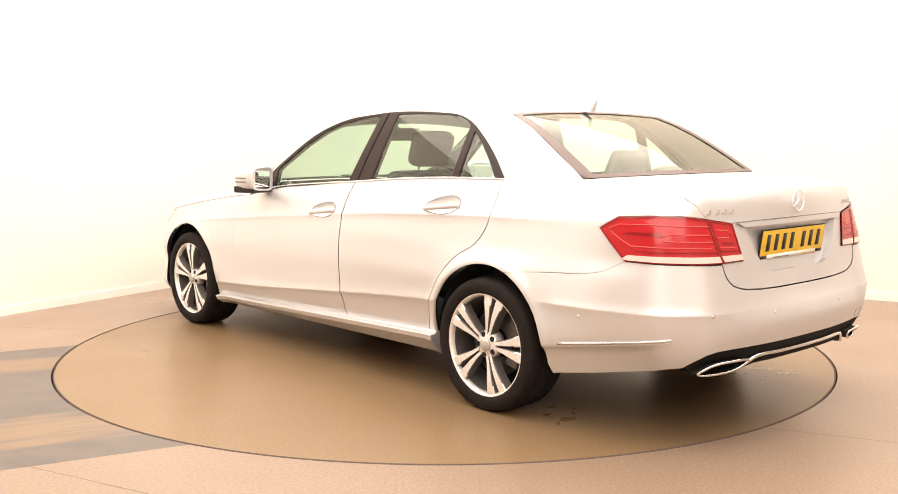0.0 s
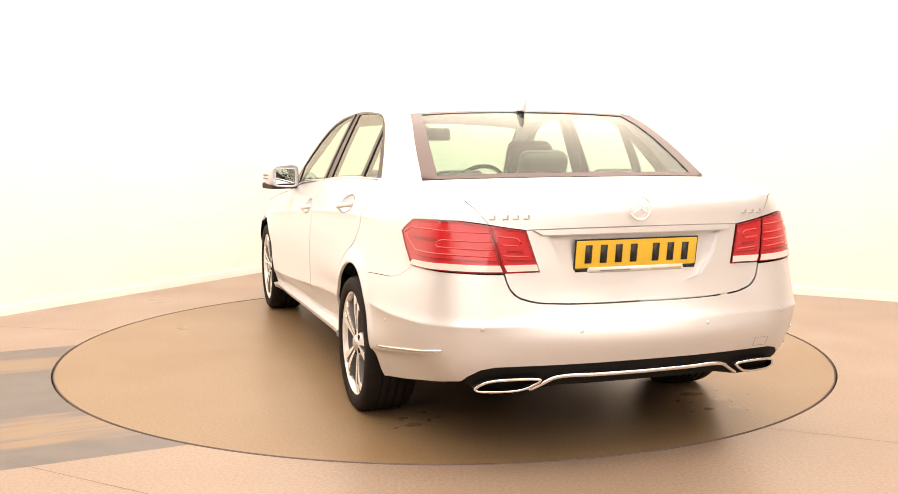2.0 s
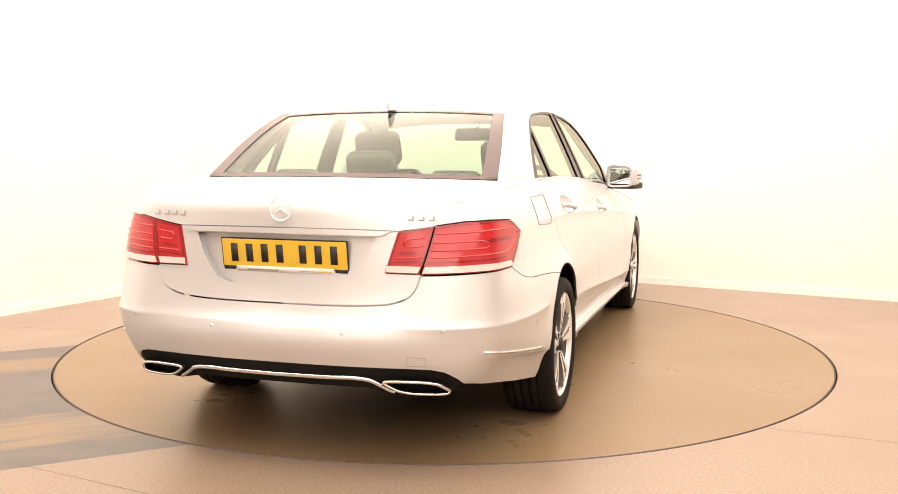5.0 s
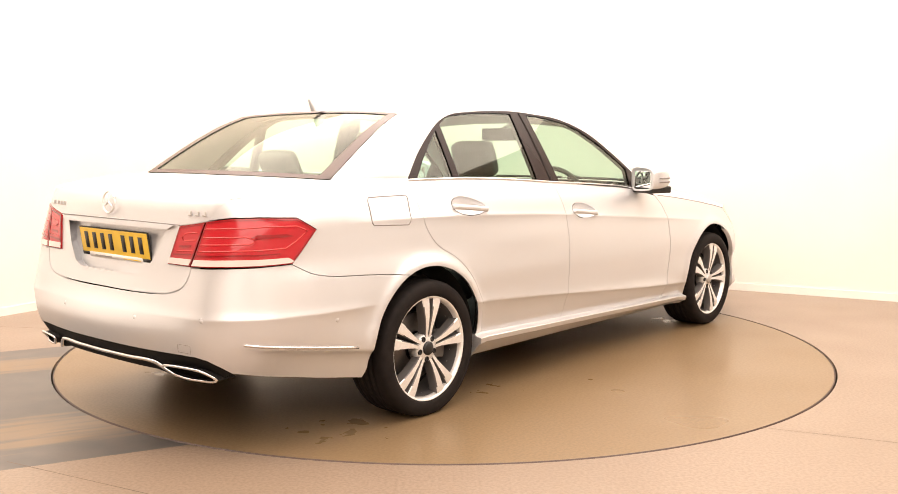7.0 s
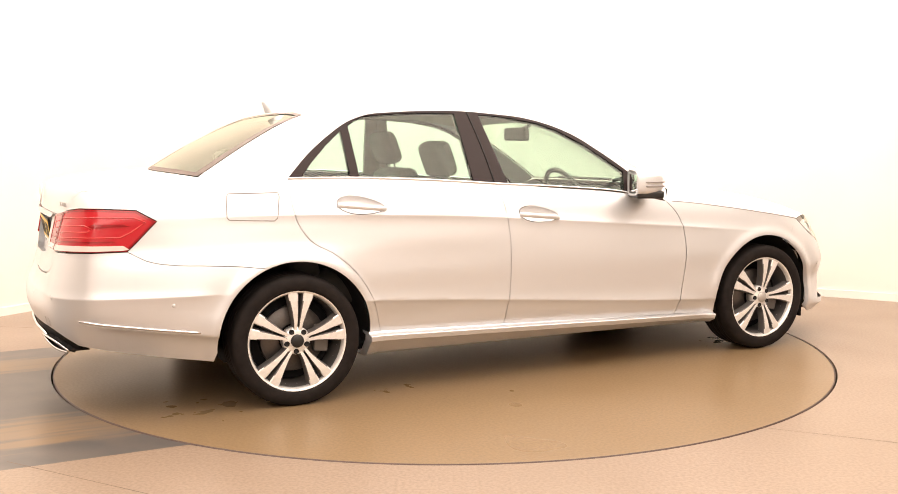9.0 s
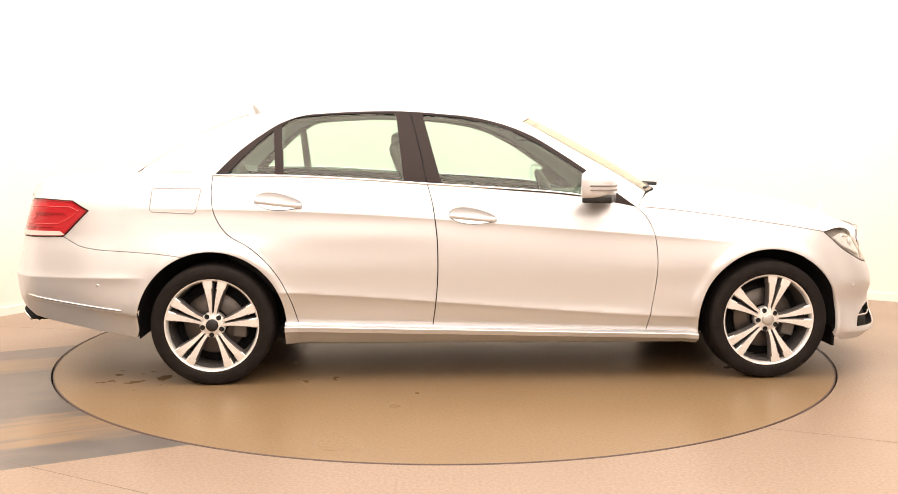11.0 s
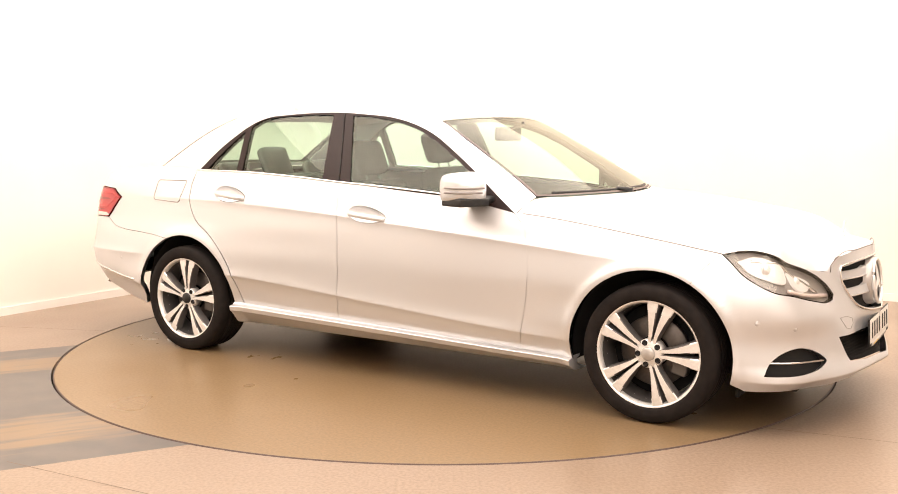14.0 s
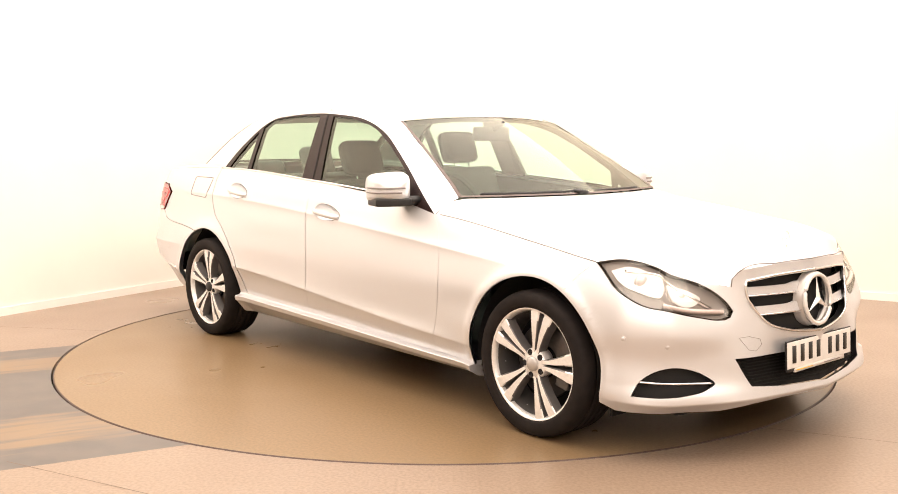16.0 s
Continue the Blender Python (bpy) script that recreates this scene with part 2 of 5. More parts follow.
def dense(loop, step=0.03, closed=True):
    out = []
    n = len(loop)
    for i in range(n if closed else n - 1):
        a, b = loop[i], loop[(i + 1) % n]
        m = max(1, math.ceil(math.dist(a, b) / step))
        out += [tuple(a[j] + (b[j] - a[j]) * k / m for j in range(len(a))) for k in range(m)]
    if not closed:
        out.append(tuple(loop[-1]))
    return out


def smooth_loop(pts, n=40):
    """An open smooth curve through points of any dimension."""
    t = [0.0]
    for a, b in zip(pts, pts[1:]):
        t.append(t[-1] + math.dist(a, b))
    return [tuple(hermite(t[-1] * k / n, t, [p[j] for p in pts]) for j in range(len(pts[0]))) for k in range(n + 1)]


def shrink(loop, d):
    """The closed loop moved inwards by d."""
    n = len(loop)
    area = sum(loop[i][0] * loop[(i + 1) % n][1] - loop[(i + 1) % n][0] * loop[i][1] for i in range(n))
    sign = 1 if area > 0 else -1
    out = []
    for i in range(n):
        (ax, ay), (bx, by), (cx, cy) = loop[i - 1], loop[i], loop[(i + 1) % n]
        n1, n2 = Vector((-(by - ay), bx - ax)), Vector((-(cy - by), cx - bx))
        if n1.length < 1e-9 or n2.length < 1e-9:
            out.append((bx, by))
            continue
        n1.normalize(), n2.normalize()
        m = n1 + n2
        m = m.normalized() if m.length > 0.2 else n1
        k = min(2.0, 1 / max(0.4, m.dot(n1)))
        out.append((bx + sign * m.x * d * k, by + sign * m.y * d * k))
    return out


def surface_normal(surf, u, v):
    e = 0.005
    a = surf(u + e, v) - surf(u - e, v)
    b = surf(u, v + e) - surf(u, v - e)
    n = a.cross(b)
    return n.normalized() if n.length > 1e-12 else Vector((0, 1, 0))


def side_normal(x, z):
    n = surface_normal(side_glass, x, z)
    return n if n.y > 0 else -n


def patch(outer, holes=(), surf=body, normal=body_normal, lift=0.0, depth=0.014, inset=0.0014, sides=(1,), du=0.05, dv=0.03, step=0.03):
    """A sheet cut out of a surface along an outline in its two coordinates, with a rim turned inwards.
    sides: 1 left, -1 right, both for a piece that crosses the middle. Returns bmesh and vertex normals."""
    bm = bmesh.new()
    rough = dense(outer, step)
    loops = [[q if p[0] not in (S_REAR, S_FRONT) else (p[0], q[1]) for p, q in zip(rough, shrink(rough, inset))]]
    loops += [shrink(dense(h, step), -inset) for h in holes]
    edges = []
    for loop in loops:
        vs = [bm.verts.new((u, v, 0)) for u, v in loop]
        edges += [bm.edges.new((vs[i], vs[(i + 1) % len(vs)])) for i in range(len(vs))]
    bmesh.ops.triangle_fill(bm, use_beauty=True, edges=edges)
    us, vv = [p[0] for p in loops[0]], [p[1] for p in loops[0]]
    for lo, hi, k, ax in ((min(us), max(us), du, 0), (min(vv), max(vv), dv, 1)):
        c = math.floor(lo / k) * k + k
        while c < hi - 1e-4:
            no = (1, 0, 0) if ax == 0 else (0, 1, 0)
            bmesh.ops.bisect_plane(bm, geom=bm.verts[:] + bm.edges[:] + bm.faces[:], plane_co=tuple(c * q for q in no), plane_no=no, dist=1e-5)
            c += k
    if surf is body:
        for line, offs in ((SHOULDER, (-0.02, -0.006, 0.0, 0.006, 0.02)), (CREASE, (-0.03, -0.012, -0.004, 0.0, 0.004, 0.02, 0.05)), (TAIL_CREASE, (-0.015, -0.005, 0.0, 0.005, 0.015)), (LEDGE, (-0.03, -0.012, -0.004, 0.0)), (CHIN, (-0.016, -0.006, 0.0, 0.006, 0.016))):
            if max(us) > line[0][0] and min(us) < line[-1][0]:
                for v in bm.verts:
                    v.co.y -= hermite(v.co.x, *zip(*line))
                for c in offs:
                    bmesh.ops.bisect_plane(bm, geom=bm.verts[:] + bm.edges[:] + bm.faces[:], plane_co=(0, c, 0), plane_no=(0, 1, 0), dist=1e-5)
                for v in bm.verts:
                    v.co.y += hermite(v.co.x, *zip(*line))
    flat = [(v.co.x, v.co.y) for v in bm.verts]
    faces = [[v.index for v in f.verts] for f in bm.faces] if not bm.verts.index_update() else []
    rim = [(e.verts[0].index, e.verts[1].index) for e in bm.edges if len(e.link_faces) == 1]
    bm.free()
    pts = [surf(u, v, lift) for u, v in flat]
    nrm = [normal(u, v) for u, v in flat]
    both = len(sides) == 2
    out, normals = bmesh.new(), []
    for side in sides:
        flip = Vector((1, side, 1))
        vs = []
        for p, n in zip(pts, nrm):
            vs.append(out.verts.new(p * flip))
            normals.append(n * flip)
        for f in faces:
            area = sum(((pts[i] - pts[f[0]]).cross(pts[j] - pts[f[0]]) for i, j in zip(f[1:], f[2:])), Vector())
            good = area.dot(nrm[f[0]]) > 0
            f = f if good == (side == 1) else f[::-1]
            try:
                out.faces.new([vs[i] for i in f])
            except ValueError:
                pass
        if depth:
            low = {}
            for a, b in rim:
                if both and pts[a].y < 0.004 and pts[b].y < 0.004:
                    continue
                q = []
                for i in (a, b):
                    top = out.verts.new(vs[i].co)
                    normals.append(nrm[i] * flip)
                    bot = out.verts.new((pts[i] - nrm[i] * depth) * flip)
                    normals.append(nrm[i] * flip)
                    q.append((top, bot))
                out.faces.new((q[0][0], q[1][0], q[1][1], q[0][1]))
    return out, normals


def skin_part(name, mat, parent, outer, label="", side=1, **kw):
    bm, nr = patch(outer, sides=(1, -1) if side == 0 else (side,), **kw)
    return part(name, bm, mat, parent, label, normals=nr)


def loft(rows, out=Vector((0, 0, 1)), sides=(1,), bm=None):
    """A grid over rows of points, facing out; both sides for a piece that crosses the middle."""
    bm = bm or bmesh.new()
    start = set(bm.faces)
    for side in sides:
        grid = [[bm.verts.new((p[0], p[1] * side, p[2])) for p in r] for r in rows]
        for i in range(len(grid) - 1):
            for j in range(len(grid[0]) - 1):
                q = [grid[i][j], grid[i + 1][j], grid[i + 1][j + 1], grid[i][j + 1]]
                if (q[0].co - q[2].co).length > 1e-6 and (q[1].co - q[3].co).length > 1e-6:
                    bm.faces.new(q)
    if len(sides) == 2:
        bmesh.ops.remove_doubles(bm, verts=bm.verts[:], dist=0.0004)
    bm.normal_update()
    for f in bm.faces:
        if f not in start:
            o = Vector((out[0], out[1] * (1 if f.calc_center_median().y >= 0 else -1), out[2]))
            if f.normal.dot(o) < 0:
                f.normal_flip()
    return bm


def crown_row(edge, mid, n=14, bend=0.55, rise=0.0):
    """A row from an edge point over to the centre line, level there."""
    e, m = Vector(edge), Vector(mid)
    c = Vector((m.x + (e.x - m.x) * 0.25, e.y * bend, m.z + rise))
    return [tuple((1 - t) ** 2 * e + 2 * t * (1 - t) * c + t * t * m) for t in (k / n for k in range(n + 1))]


def box(bm, lo, hi, bevel=0.0):
    r = bmesh.ops.create_cube(bm, size=1.0)
    vs = r["verts"]
    for v in vs:
        v.co = Vector([lo[i] + (v.co[i] + 0.5) * (hi[i] - lo[i]) for i in range(3)])
    if bevel:
        es = list({e for v in vs for e in v.link_edges})
        bmesh.ops.bevel(bm, geom=es, offset=bevel, segments=3, affect="EDGES", profile=0.6)
    return bm


def boxes(*list_of, bevel=0.0):
    bm = bmesh.new()
    for lo, hi in list_of:
        box(bm, lo, hi, bevel)
    return bm


def tube(points, radius, n=8, closed=False, flat=1.0):
    """A rod along points."""
    bm = bmesh.new()
    pts = [Vector(p) for p in points]
    rings = []
    m = len(pts)
    for i, p in enumerate(pts):
        a, b = pts[i - 1] if (i or closed) else p, pts[(i + 1) % m] if (i < m - 1 or closed) else p
        t = (b - a).normalized()
        up = Vector((0, 0, 1)) if abs(t.z) < 0.9 else Vector((1, 0, 0))
        x = t.cross(up).normalized()
        y = x.cross(t)
        rings.append([bm.verts.new(p + x * radius * flat * math.cos(q) + y * radius * math.sin(q)) for q in (2 * math.pi * k / n for k in range(n))])
    for i in range(m if closed else m - 1):
        r0, r1 = rings[i], rings[(i + 1) % m]
        for k in range(n):
            bm.faces.new((r0[k], r0[(k + 1) % n], r1[(k + 1) % n], r1[k]))
    if not closed:
        bm.faces.new(rings[0][::-1])
        bm.faces.new(rings[-1])
    bmesh.ops.recalc_face_normals(bm, faces=bm.faces)
    return bm


def lathe(profile, n=64, axis_y=True):
    """Profile of (radius, along) turned round the y axis."""
    bm = bmesh.new()
    rings = []
    for r, y in profile:
        rings.append([bm.verts.new((r * math.cos(q), y, r * math.sin(q))) for q in (2 * math.pi * k / n for k in range(n))])
    for a, b in zip(rings, rings[1:]):
        for k in range(n):
            bm.faces.new((a[k], a[(k + 1) % n], b[(k + 1) % n], b[k]))
    bmesh.ops.remove_doubles(bm, verts=bm.verts[:], dist=1e-5)
    bmesh.ops.recalc_face_normals(bm, faces=bm.faces)
    return bm


def thing(name, label, category, m=None):
    ob = new(name)
    if m:
        ob.matrix_basis = m
    return tagged(ob, label, category)


# ---------------------------------------------------------------- the room
def wall_mesh(a, b, height, thick, z0=0.0):
    bm = bmesh.new()
    d = (b - a).normalized()
    n = Vector((-d.y, d.x, 0))
    for p, q in (((a, b), 0),):
        quad = [a, b, b + n * thick, a + n * thick]
        low = [bm.verts.new((v.x, v.y, z0)) for v in quad]
        top = [bm.verts.new((v.x, v.y, height)) for v in quad]
    bm.faces.new(low[::-1])
    bm.faces.new(top)
    for i in range(4):
        bm.faces.new((low[i], low[(i + 1) % 4], top[(i + 1) % 4], top[i]))
    bmesh.ops.recalc_face_normals(bm, faces=bm.faces)
    return bm


P0 = CORNER
P1 = CORNER + ALONG_R * LEN_R
P2 = P1 + ALONG_L * LEN_L
P3 = CORNER + ALONG_L * LEN_L


def build_room():
    corners = [("wall_left", P3, P0), ("wall_far", P0, P1), ("wall_right", P1, P2), ("wall_back", P2, P3)]
    for name, a, b in corners:
        w = part(name, wall_mesh(a, b, TALL, 0.2), M_WALL, smooth=False)
        tagged(w, "smooth cream-white painted studio wall", "wall", kind="structure")
        d = (b - a).normalized()
        n = Vector((d.y, -d.x, 0)) * 0.012
        k = part("baseboard", wall_mesh(a + n, b + n, 0.06, 0.01), M_SKIRT, smooth=False)
        tagged(k, "low white painted skirting board", "baseboard", kind="structure")
    # rounded far corner
    R = 0.9
    a, b = P0 + ALONG_L * R, P0 + ALONG_R * R
    c = a + (b - P0)
    bm = bmesh.new()
    rows = [[c + (a - c) * math.cos(q) + (b - c) * math.sin(q) + Vector((0, 0, z)) for q in (radians(90) * k / 24 for k in range(25))] for z in (0.0, TALL)]
    grid = [[bm.verts.new(v) for v in r] for r in rows]
    for k in range(24):
        bm.faces.new((grid[0][k], grid[0][k + 1], grid[1][k + 1], grid[1][k]))
    tagged(part("wall_cove", bm, M_WALL), "rounded cream-white corner of the studio walls", "wall", kind="structure")
    bm = bmesh.new()
    quad = [bm.verts.new((p.x, p.y, z)) for z in (TALL, TALL + 0.15) for p in (P0, P1, P2, P3)]
    bm.faces.new(quad[:4])
    bm.faces.new(quad[4:][::-1])
    for i in range(4):
        bm.faces.new((quad[i], quad[(i + 1) % 4], quad[4 + (i + 1) % 4], quad[4 + i]))
    bmesh.ops.recalc_face_normals(bm, faces=bm.faces)
    tagged(part("ceiling", bm, M_WALL, smooth=False), "plain white ceiling of the photo studio", "ceiling", kind="structure")
    # floor with a round opening for the turntable
    bm = bmesh.new()
    loops = [[(p.x, p.y) for p in (P0, P1, P2, P3)], [(TX + (RADIUS + 0.009) * math.cos(q), TY + (RADIUS + 0.009) * math.sin(q)) for q in (2 * math.pi * k / 256 for k in range(256))]]
    es = []
    for loop in loops:
        vs = [bm.verts.new((x, y, 0)) for x, y in loop]
        es += [bm.edges.new((vs[i], vs[(i + 1) % len(vs)])) for i in range(len(vs))]
    bmesh.ops.triangle_fill(bm, use_beauty=True, edges=es)
    for f in bm.faces:
        if f.normal.z < 0:
            f.normal_flip()
    rim = [e for e in bm.edges if len(e.link_faces) == 1 and abs(math.hypot(e.verts[0].co.x - TX, e.verts[0].co.y - TY) - RADIUS) < 0.02]
    ext = bmesh.ops.extrude_edge_only(bm, edges=rim)
    for v in ext["geom"]:
        if isinstance(v, bmesh.types.BMVert):
            v.co.z = -0.05
    tagged(part("floor", bm, M_FLOOR, smooth=False), "glossy tan resin studio floor with a grey worn strip", "floor", kind="structure")
    # joints between the floor slabs
    for (ax, ay), (bx, by) in (((-1.72, 3.68), (0.6, 2.45)), ((1.36, 4.13), (4.2, 2.9)), ((-3.3, 6.48), (-2.24, 6.266)), ((-0.9, 3.30), (-0.2, 1.2))):
        d = Vector((bx - ax, by - ay, 0)).normalized()
        n = Vector((-d.y, d.x, 0)) * 0.0022
        bm = bmesh.new()
        bm.faces.new([bm.verts.new((x + n.x * k, y + n.y * k, 0.0008)) for x, y, k in ((ax, ay, -1), (bx, by, -1), (bx, by, 1), (ax, ay, 1))])
        tagged(part("floor_joint", bm, M_JOINT, smooth=False), "thin darker joint in the resin floor", "joint", kind="structure")
    bm = bmesh.new()
    bmesh.ops.create_circle(bm, cap_ends=True, segments=128, radius=RADIUS + 0.1, matrix=Matrix.Translation((TX, TY, -0.05)))
    tagged(part("turntable_pit", bm, M_DARK, smooth=False), "dark pit under the turntable", "pit", kind="structure")
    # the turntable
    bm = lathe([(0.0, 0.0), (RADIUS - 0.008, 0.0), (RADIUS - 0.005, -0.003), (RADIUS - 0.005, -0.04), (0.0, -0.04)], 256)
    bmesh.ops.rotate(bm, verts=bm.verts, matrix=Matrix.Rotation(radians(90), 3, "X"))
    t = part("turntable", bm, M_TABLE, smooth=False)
    bm = lathe([(RADIUS - 0.005, 0.0015), (RADIUS - 0.001, 0.0012), (RADIUS - 0.001, -0.03), (RADIUS - 0.005, -0.03)], 256)
    bmesh.ops.rotate(bm, verts=bm.verts, matrix=Matrix.Rotation(radians(90), 3, "X"))
    part("edge_band", bm, M_BAND, t, "dark rubber edge band")
    return tagged(t, "round tan turntable set flush in the floor", "turntable")


def floor_material(name, strip):
    """Tan speckled resin floor, glossy with dull patches; strip: the grey worn driving strip that leads to the turntable."""
    m = bpy.data.materials.new(name)
    m.use_nodes = True
    nt = m.node_tree
    L = nt.links.new
    b = nt.nodes["Principled BSDF"]

    def node(kind, **kw):
        n = nt.nodes.new("ShaderNode" + kind)
        for k, v in kw.items():
            n.inputs[k.replace("_", " ")].default_value = v
        return n

    def mix(fac, a, c, blend="MIX"):
        n = nt.nodes.new("ShaderNodeMix")
        n.data_type, n.blend_type = "RGBA", blend
        for sock, val in ((0, fac), (6, a), (7, c)):
            if hasattr(val, "is_linked"):
                L(val, n.inputs[sock])
            else:
                n.inputs[sock].default_value = val if sock == 0 else (*val, 1)
        return n.outputs[2]

    def remap(v, a, c, lo=0.0, hi=1.0):
        n = node("MapRange", From_Min=a, From_Max=c, To_Min=lo, To_Max=hi)
        L(v, n.inputs["Value"])
        return n.outputs[0]

    tc = node("TexCoord")
    pos = tc.outputs["Object"]

    def noise_at(scale, detail=6, vec=pos):
        n = node("TexNoise", Scale=scale, Detail=detail)
        L(vec, n.inputs["Vector"])
        return n.outputs["Fac"]

    fine = noise_at(75, 7)
    base = mix(remap(fine, 0.38, 0.64), *((FLOOR_A, FLOOR_B) if strip else (TABLE_A, TABLE_B)))
    base = mix(remap(noise_at(0.8, 2), 0.35, 0.7, 0, 0.35), base, FLOOR_C if strip else TABLE_C)
    rough = remap(noise_at(1.1, 2), 0.3, 0.7, *((0.27, 0.38) if strip else (0.27, 0.36)))
    if strip:
        mp = node("Mapping")
        mp.inputs["Rotation"].default_value = (0, 0, radians(-26.5))
        L(pos, mp.inputs["Vector"])
        sep = node("SeparateXYZ")
        L(mp.outputs[0], sep.inputs[0])
        v = sep.outputs["Y"]
        u = sep.outputs["X"]
        # long streaks of wear along the strip
        st = node("Mapping")
        st.inputs["Scale"].default_value = (0.9, 9.0, 1)
        L(mp.outputs[0], st.inputs["Vector"])
        streak = noise_at(1.6, 8, st.outputs[0])
        def math_node(op, x, y=None):
            n = nt.nodes.new("ShaderNodeMath")
            n.operation = op
            for sock, val in ((0, x), (1, y)):
                if hasattr(val, "is_linked"):
                    L(val, n.inputs[sock])
                elif val is not None:
                    n.inputs[sock].default_value = val
            return n.outputs[0]

        # bare tyre tracks on both sides of the strip's middle
        off = math_node("ABSOLUTE", math_node("SUBTRACT", math_node("ABSOLUTE", math_node("SUBTRACT", v, 5.12)), 0.70))
        bare = remap(off, 0.46, 0.06)
        worn = math_node("ADD", math_node("MULTIPLY", bare, 0.55), streak)
        grey = mix(remap(worn, STRIP_LO, STRIP_HI), STRIP_DARK, STRIP_TAN)
        grey = mix(remap(noise_at(6), 0.4, 0.7, 0, 0.4), grey, (0.16, 0.13, 0.105))
        inside = nt.nodes.new("ShaderNodeMath")
        inside.operation = "COMPARE"
        L(v, inside.inputs[0])
        inside.inputs[1].default_value, inside.inputs[2].default_value = (STRIP_V0 + STRIP_V1) / 2, (STRIP_V1 - STRIP_V0) / 2
        left = nt.nodes.new("ShaderNodeMath")
        left.operation = "LESS_THAN"
        L(u, left.inputs[0])
        left.inputs[1].default_value = STRIP_U
        both = nt.nodes.new("ShaderNodeMath")
        both.operation = "MULTIPLY"
        L(inside.outputs[0], both.inputs[0])
        L(left.outputs[0], both.inputs[1])
        base = mix(both.outputs[0], base, grey)
    if not strip:
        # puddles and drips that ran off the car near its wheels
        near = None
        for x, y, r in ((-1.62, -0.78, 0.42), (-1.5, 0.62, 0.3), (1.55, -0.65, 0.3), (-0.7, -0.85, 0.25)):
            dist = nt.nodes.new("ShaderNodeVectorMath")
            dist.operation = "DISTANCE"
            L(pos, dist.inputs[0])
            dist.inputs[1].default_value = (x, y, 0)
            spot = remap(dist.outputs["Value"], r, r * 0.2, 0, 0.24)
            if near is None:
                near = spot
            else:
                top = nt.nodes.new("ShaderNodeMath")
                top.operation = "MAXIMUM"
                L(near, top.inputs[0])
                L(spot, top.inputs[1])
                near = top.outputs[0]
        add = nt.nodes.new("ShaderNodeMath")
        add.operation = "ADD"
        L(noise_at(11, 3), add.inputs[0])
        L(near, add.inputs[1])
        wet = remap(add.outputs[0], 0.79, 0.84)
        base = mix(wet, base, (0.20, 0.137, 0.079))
        calm = node("MapRange", To_Max=0.06)
        L(wet, calm.inputs["Value"])
        L(rough, calm.inputs["To Min"])
        rough = calm.outputs[0]
    L(base, b.inputs["Base Color"])
    L(rough, b.inputs["Roughness"])
    b.inputs["Specular IOR Level"].default_value = 0.5 if strip else 0.3
    bp = node("Bump", Strength=0.05 if strip else 0.015, Distance=0.002)
    L(noise_at(120, 2), bp.inputs["Height"])
    L(bp.outputs[0], b.inputs["Normal"])
    return m


FLOOR_A, FLOOR_B, FLOOR_C = (0.304, 0.226, 0.168), (0.220, 0.162, 0.117), (0.232, 0.168, 0.112)
TABLE_A, TABLE_B, TABLE_C = (0.243, 0.168, 0.094), (0.190, 0.129, 0.070), (0.195, 0.125, 0.061)
STRIP_DARK, STRIP_TAN = (0.085, 0.078, 0.074), (0.21, 0.14, 0.078)
STRIP_V0, STRIP_V1, STRIP_U = 3.96, 6.23, 3.0
STRIP_LO, STRIP_HI = 0.82, 1.0
M_FLOOR = floor_material("resin_floor", True)
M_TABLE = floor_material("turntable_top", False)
M_JOINT = material("joint_filler", (0.17, 0.125, 0.09), 0.6, vary=0.3, scale=15)
M_WALL = material("wall_paint", (0.84, 0.80, 0.74), 0.75, vary=0.03, scale=1.5, bump=0.05, bump_scale=120)
M_SKIRT = material("skirting_paint", (0.86, 0.83, 0.78), 0.5, vary=0.03, scale=4)
turntable = build_room()

# ---------------------------------------------------------------- the car
car = thing("car", "silver four-door saloon car parked on the turntable", "car")
BELT = [(-1.44, 1.062), (-1.04, 1.057), (-0.68, 1.04), (-0.345, 1.017), (0.05, 0.992), (0.44, 0.958), (0.73, 0.902)]
DOOR_MID = [(-0.345, 1.017), (-0.32, 0.92), (-0.31, 0.848), (-0.298, 0.74), (-0.295, 0.642), (-0.297, 0.52), (-0.305, 0.42), (-0.32, 0.286)]
DOOR_REAR = [(-1.44, 1.062), (-1.442, 0.962), (-1.42, 0.858), (-1.36, 0.77), (-1.25, 0.705), (-1.16, 0.625), (-1.083, 0.518), (-1.038, 0.413), (-1.006, 0.299)]
DOOR_FRONT = [(0.73, 0.902), (0.79, 0.84), (0.825, 0.75), (0.838, 0.64), (0.833, 0.52), (0.815, 0.40), (0.79, 0.255)]
WHEEL_Z, ARCH_R = 0.310, 0.372
WHEEL_X = {"front": 1.43, "rear": -1.442}


def arc(cx, r, a0, a1, n=28, zc=WHEEL_Z):
    return [(cx + r * math.cos(radians(a0 + (a1 - a0) * k / n)), zc + r * math.sin(radians(a0 + (a1 - a0) * k / n))) for k in range(n + 1)]


def curve2(pts, n=24):
    return smooth_loop(pts, n)


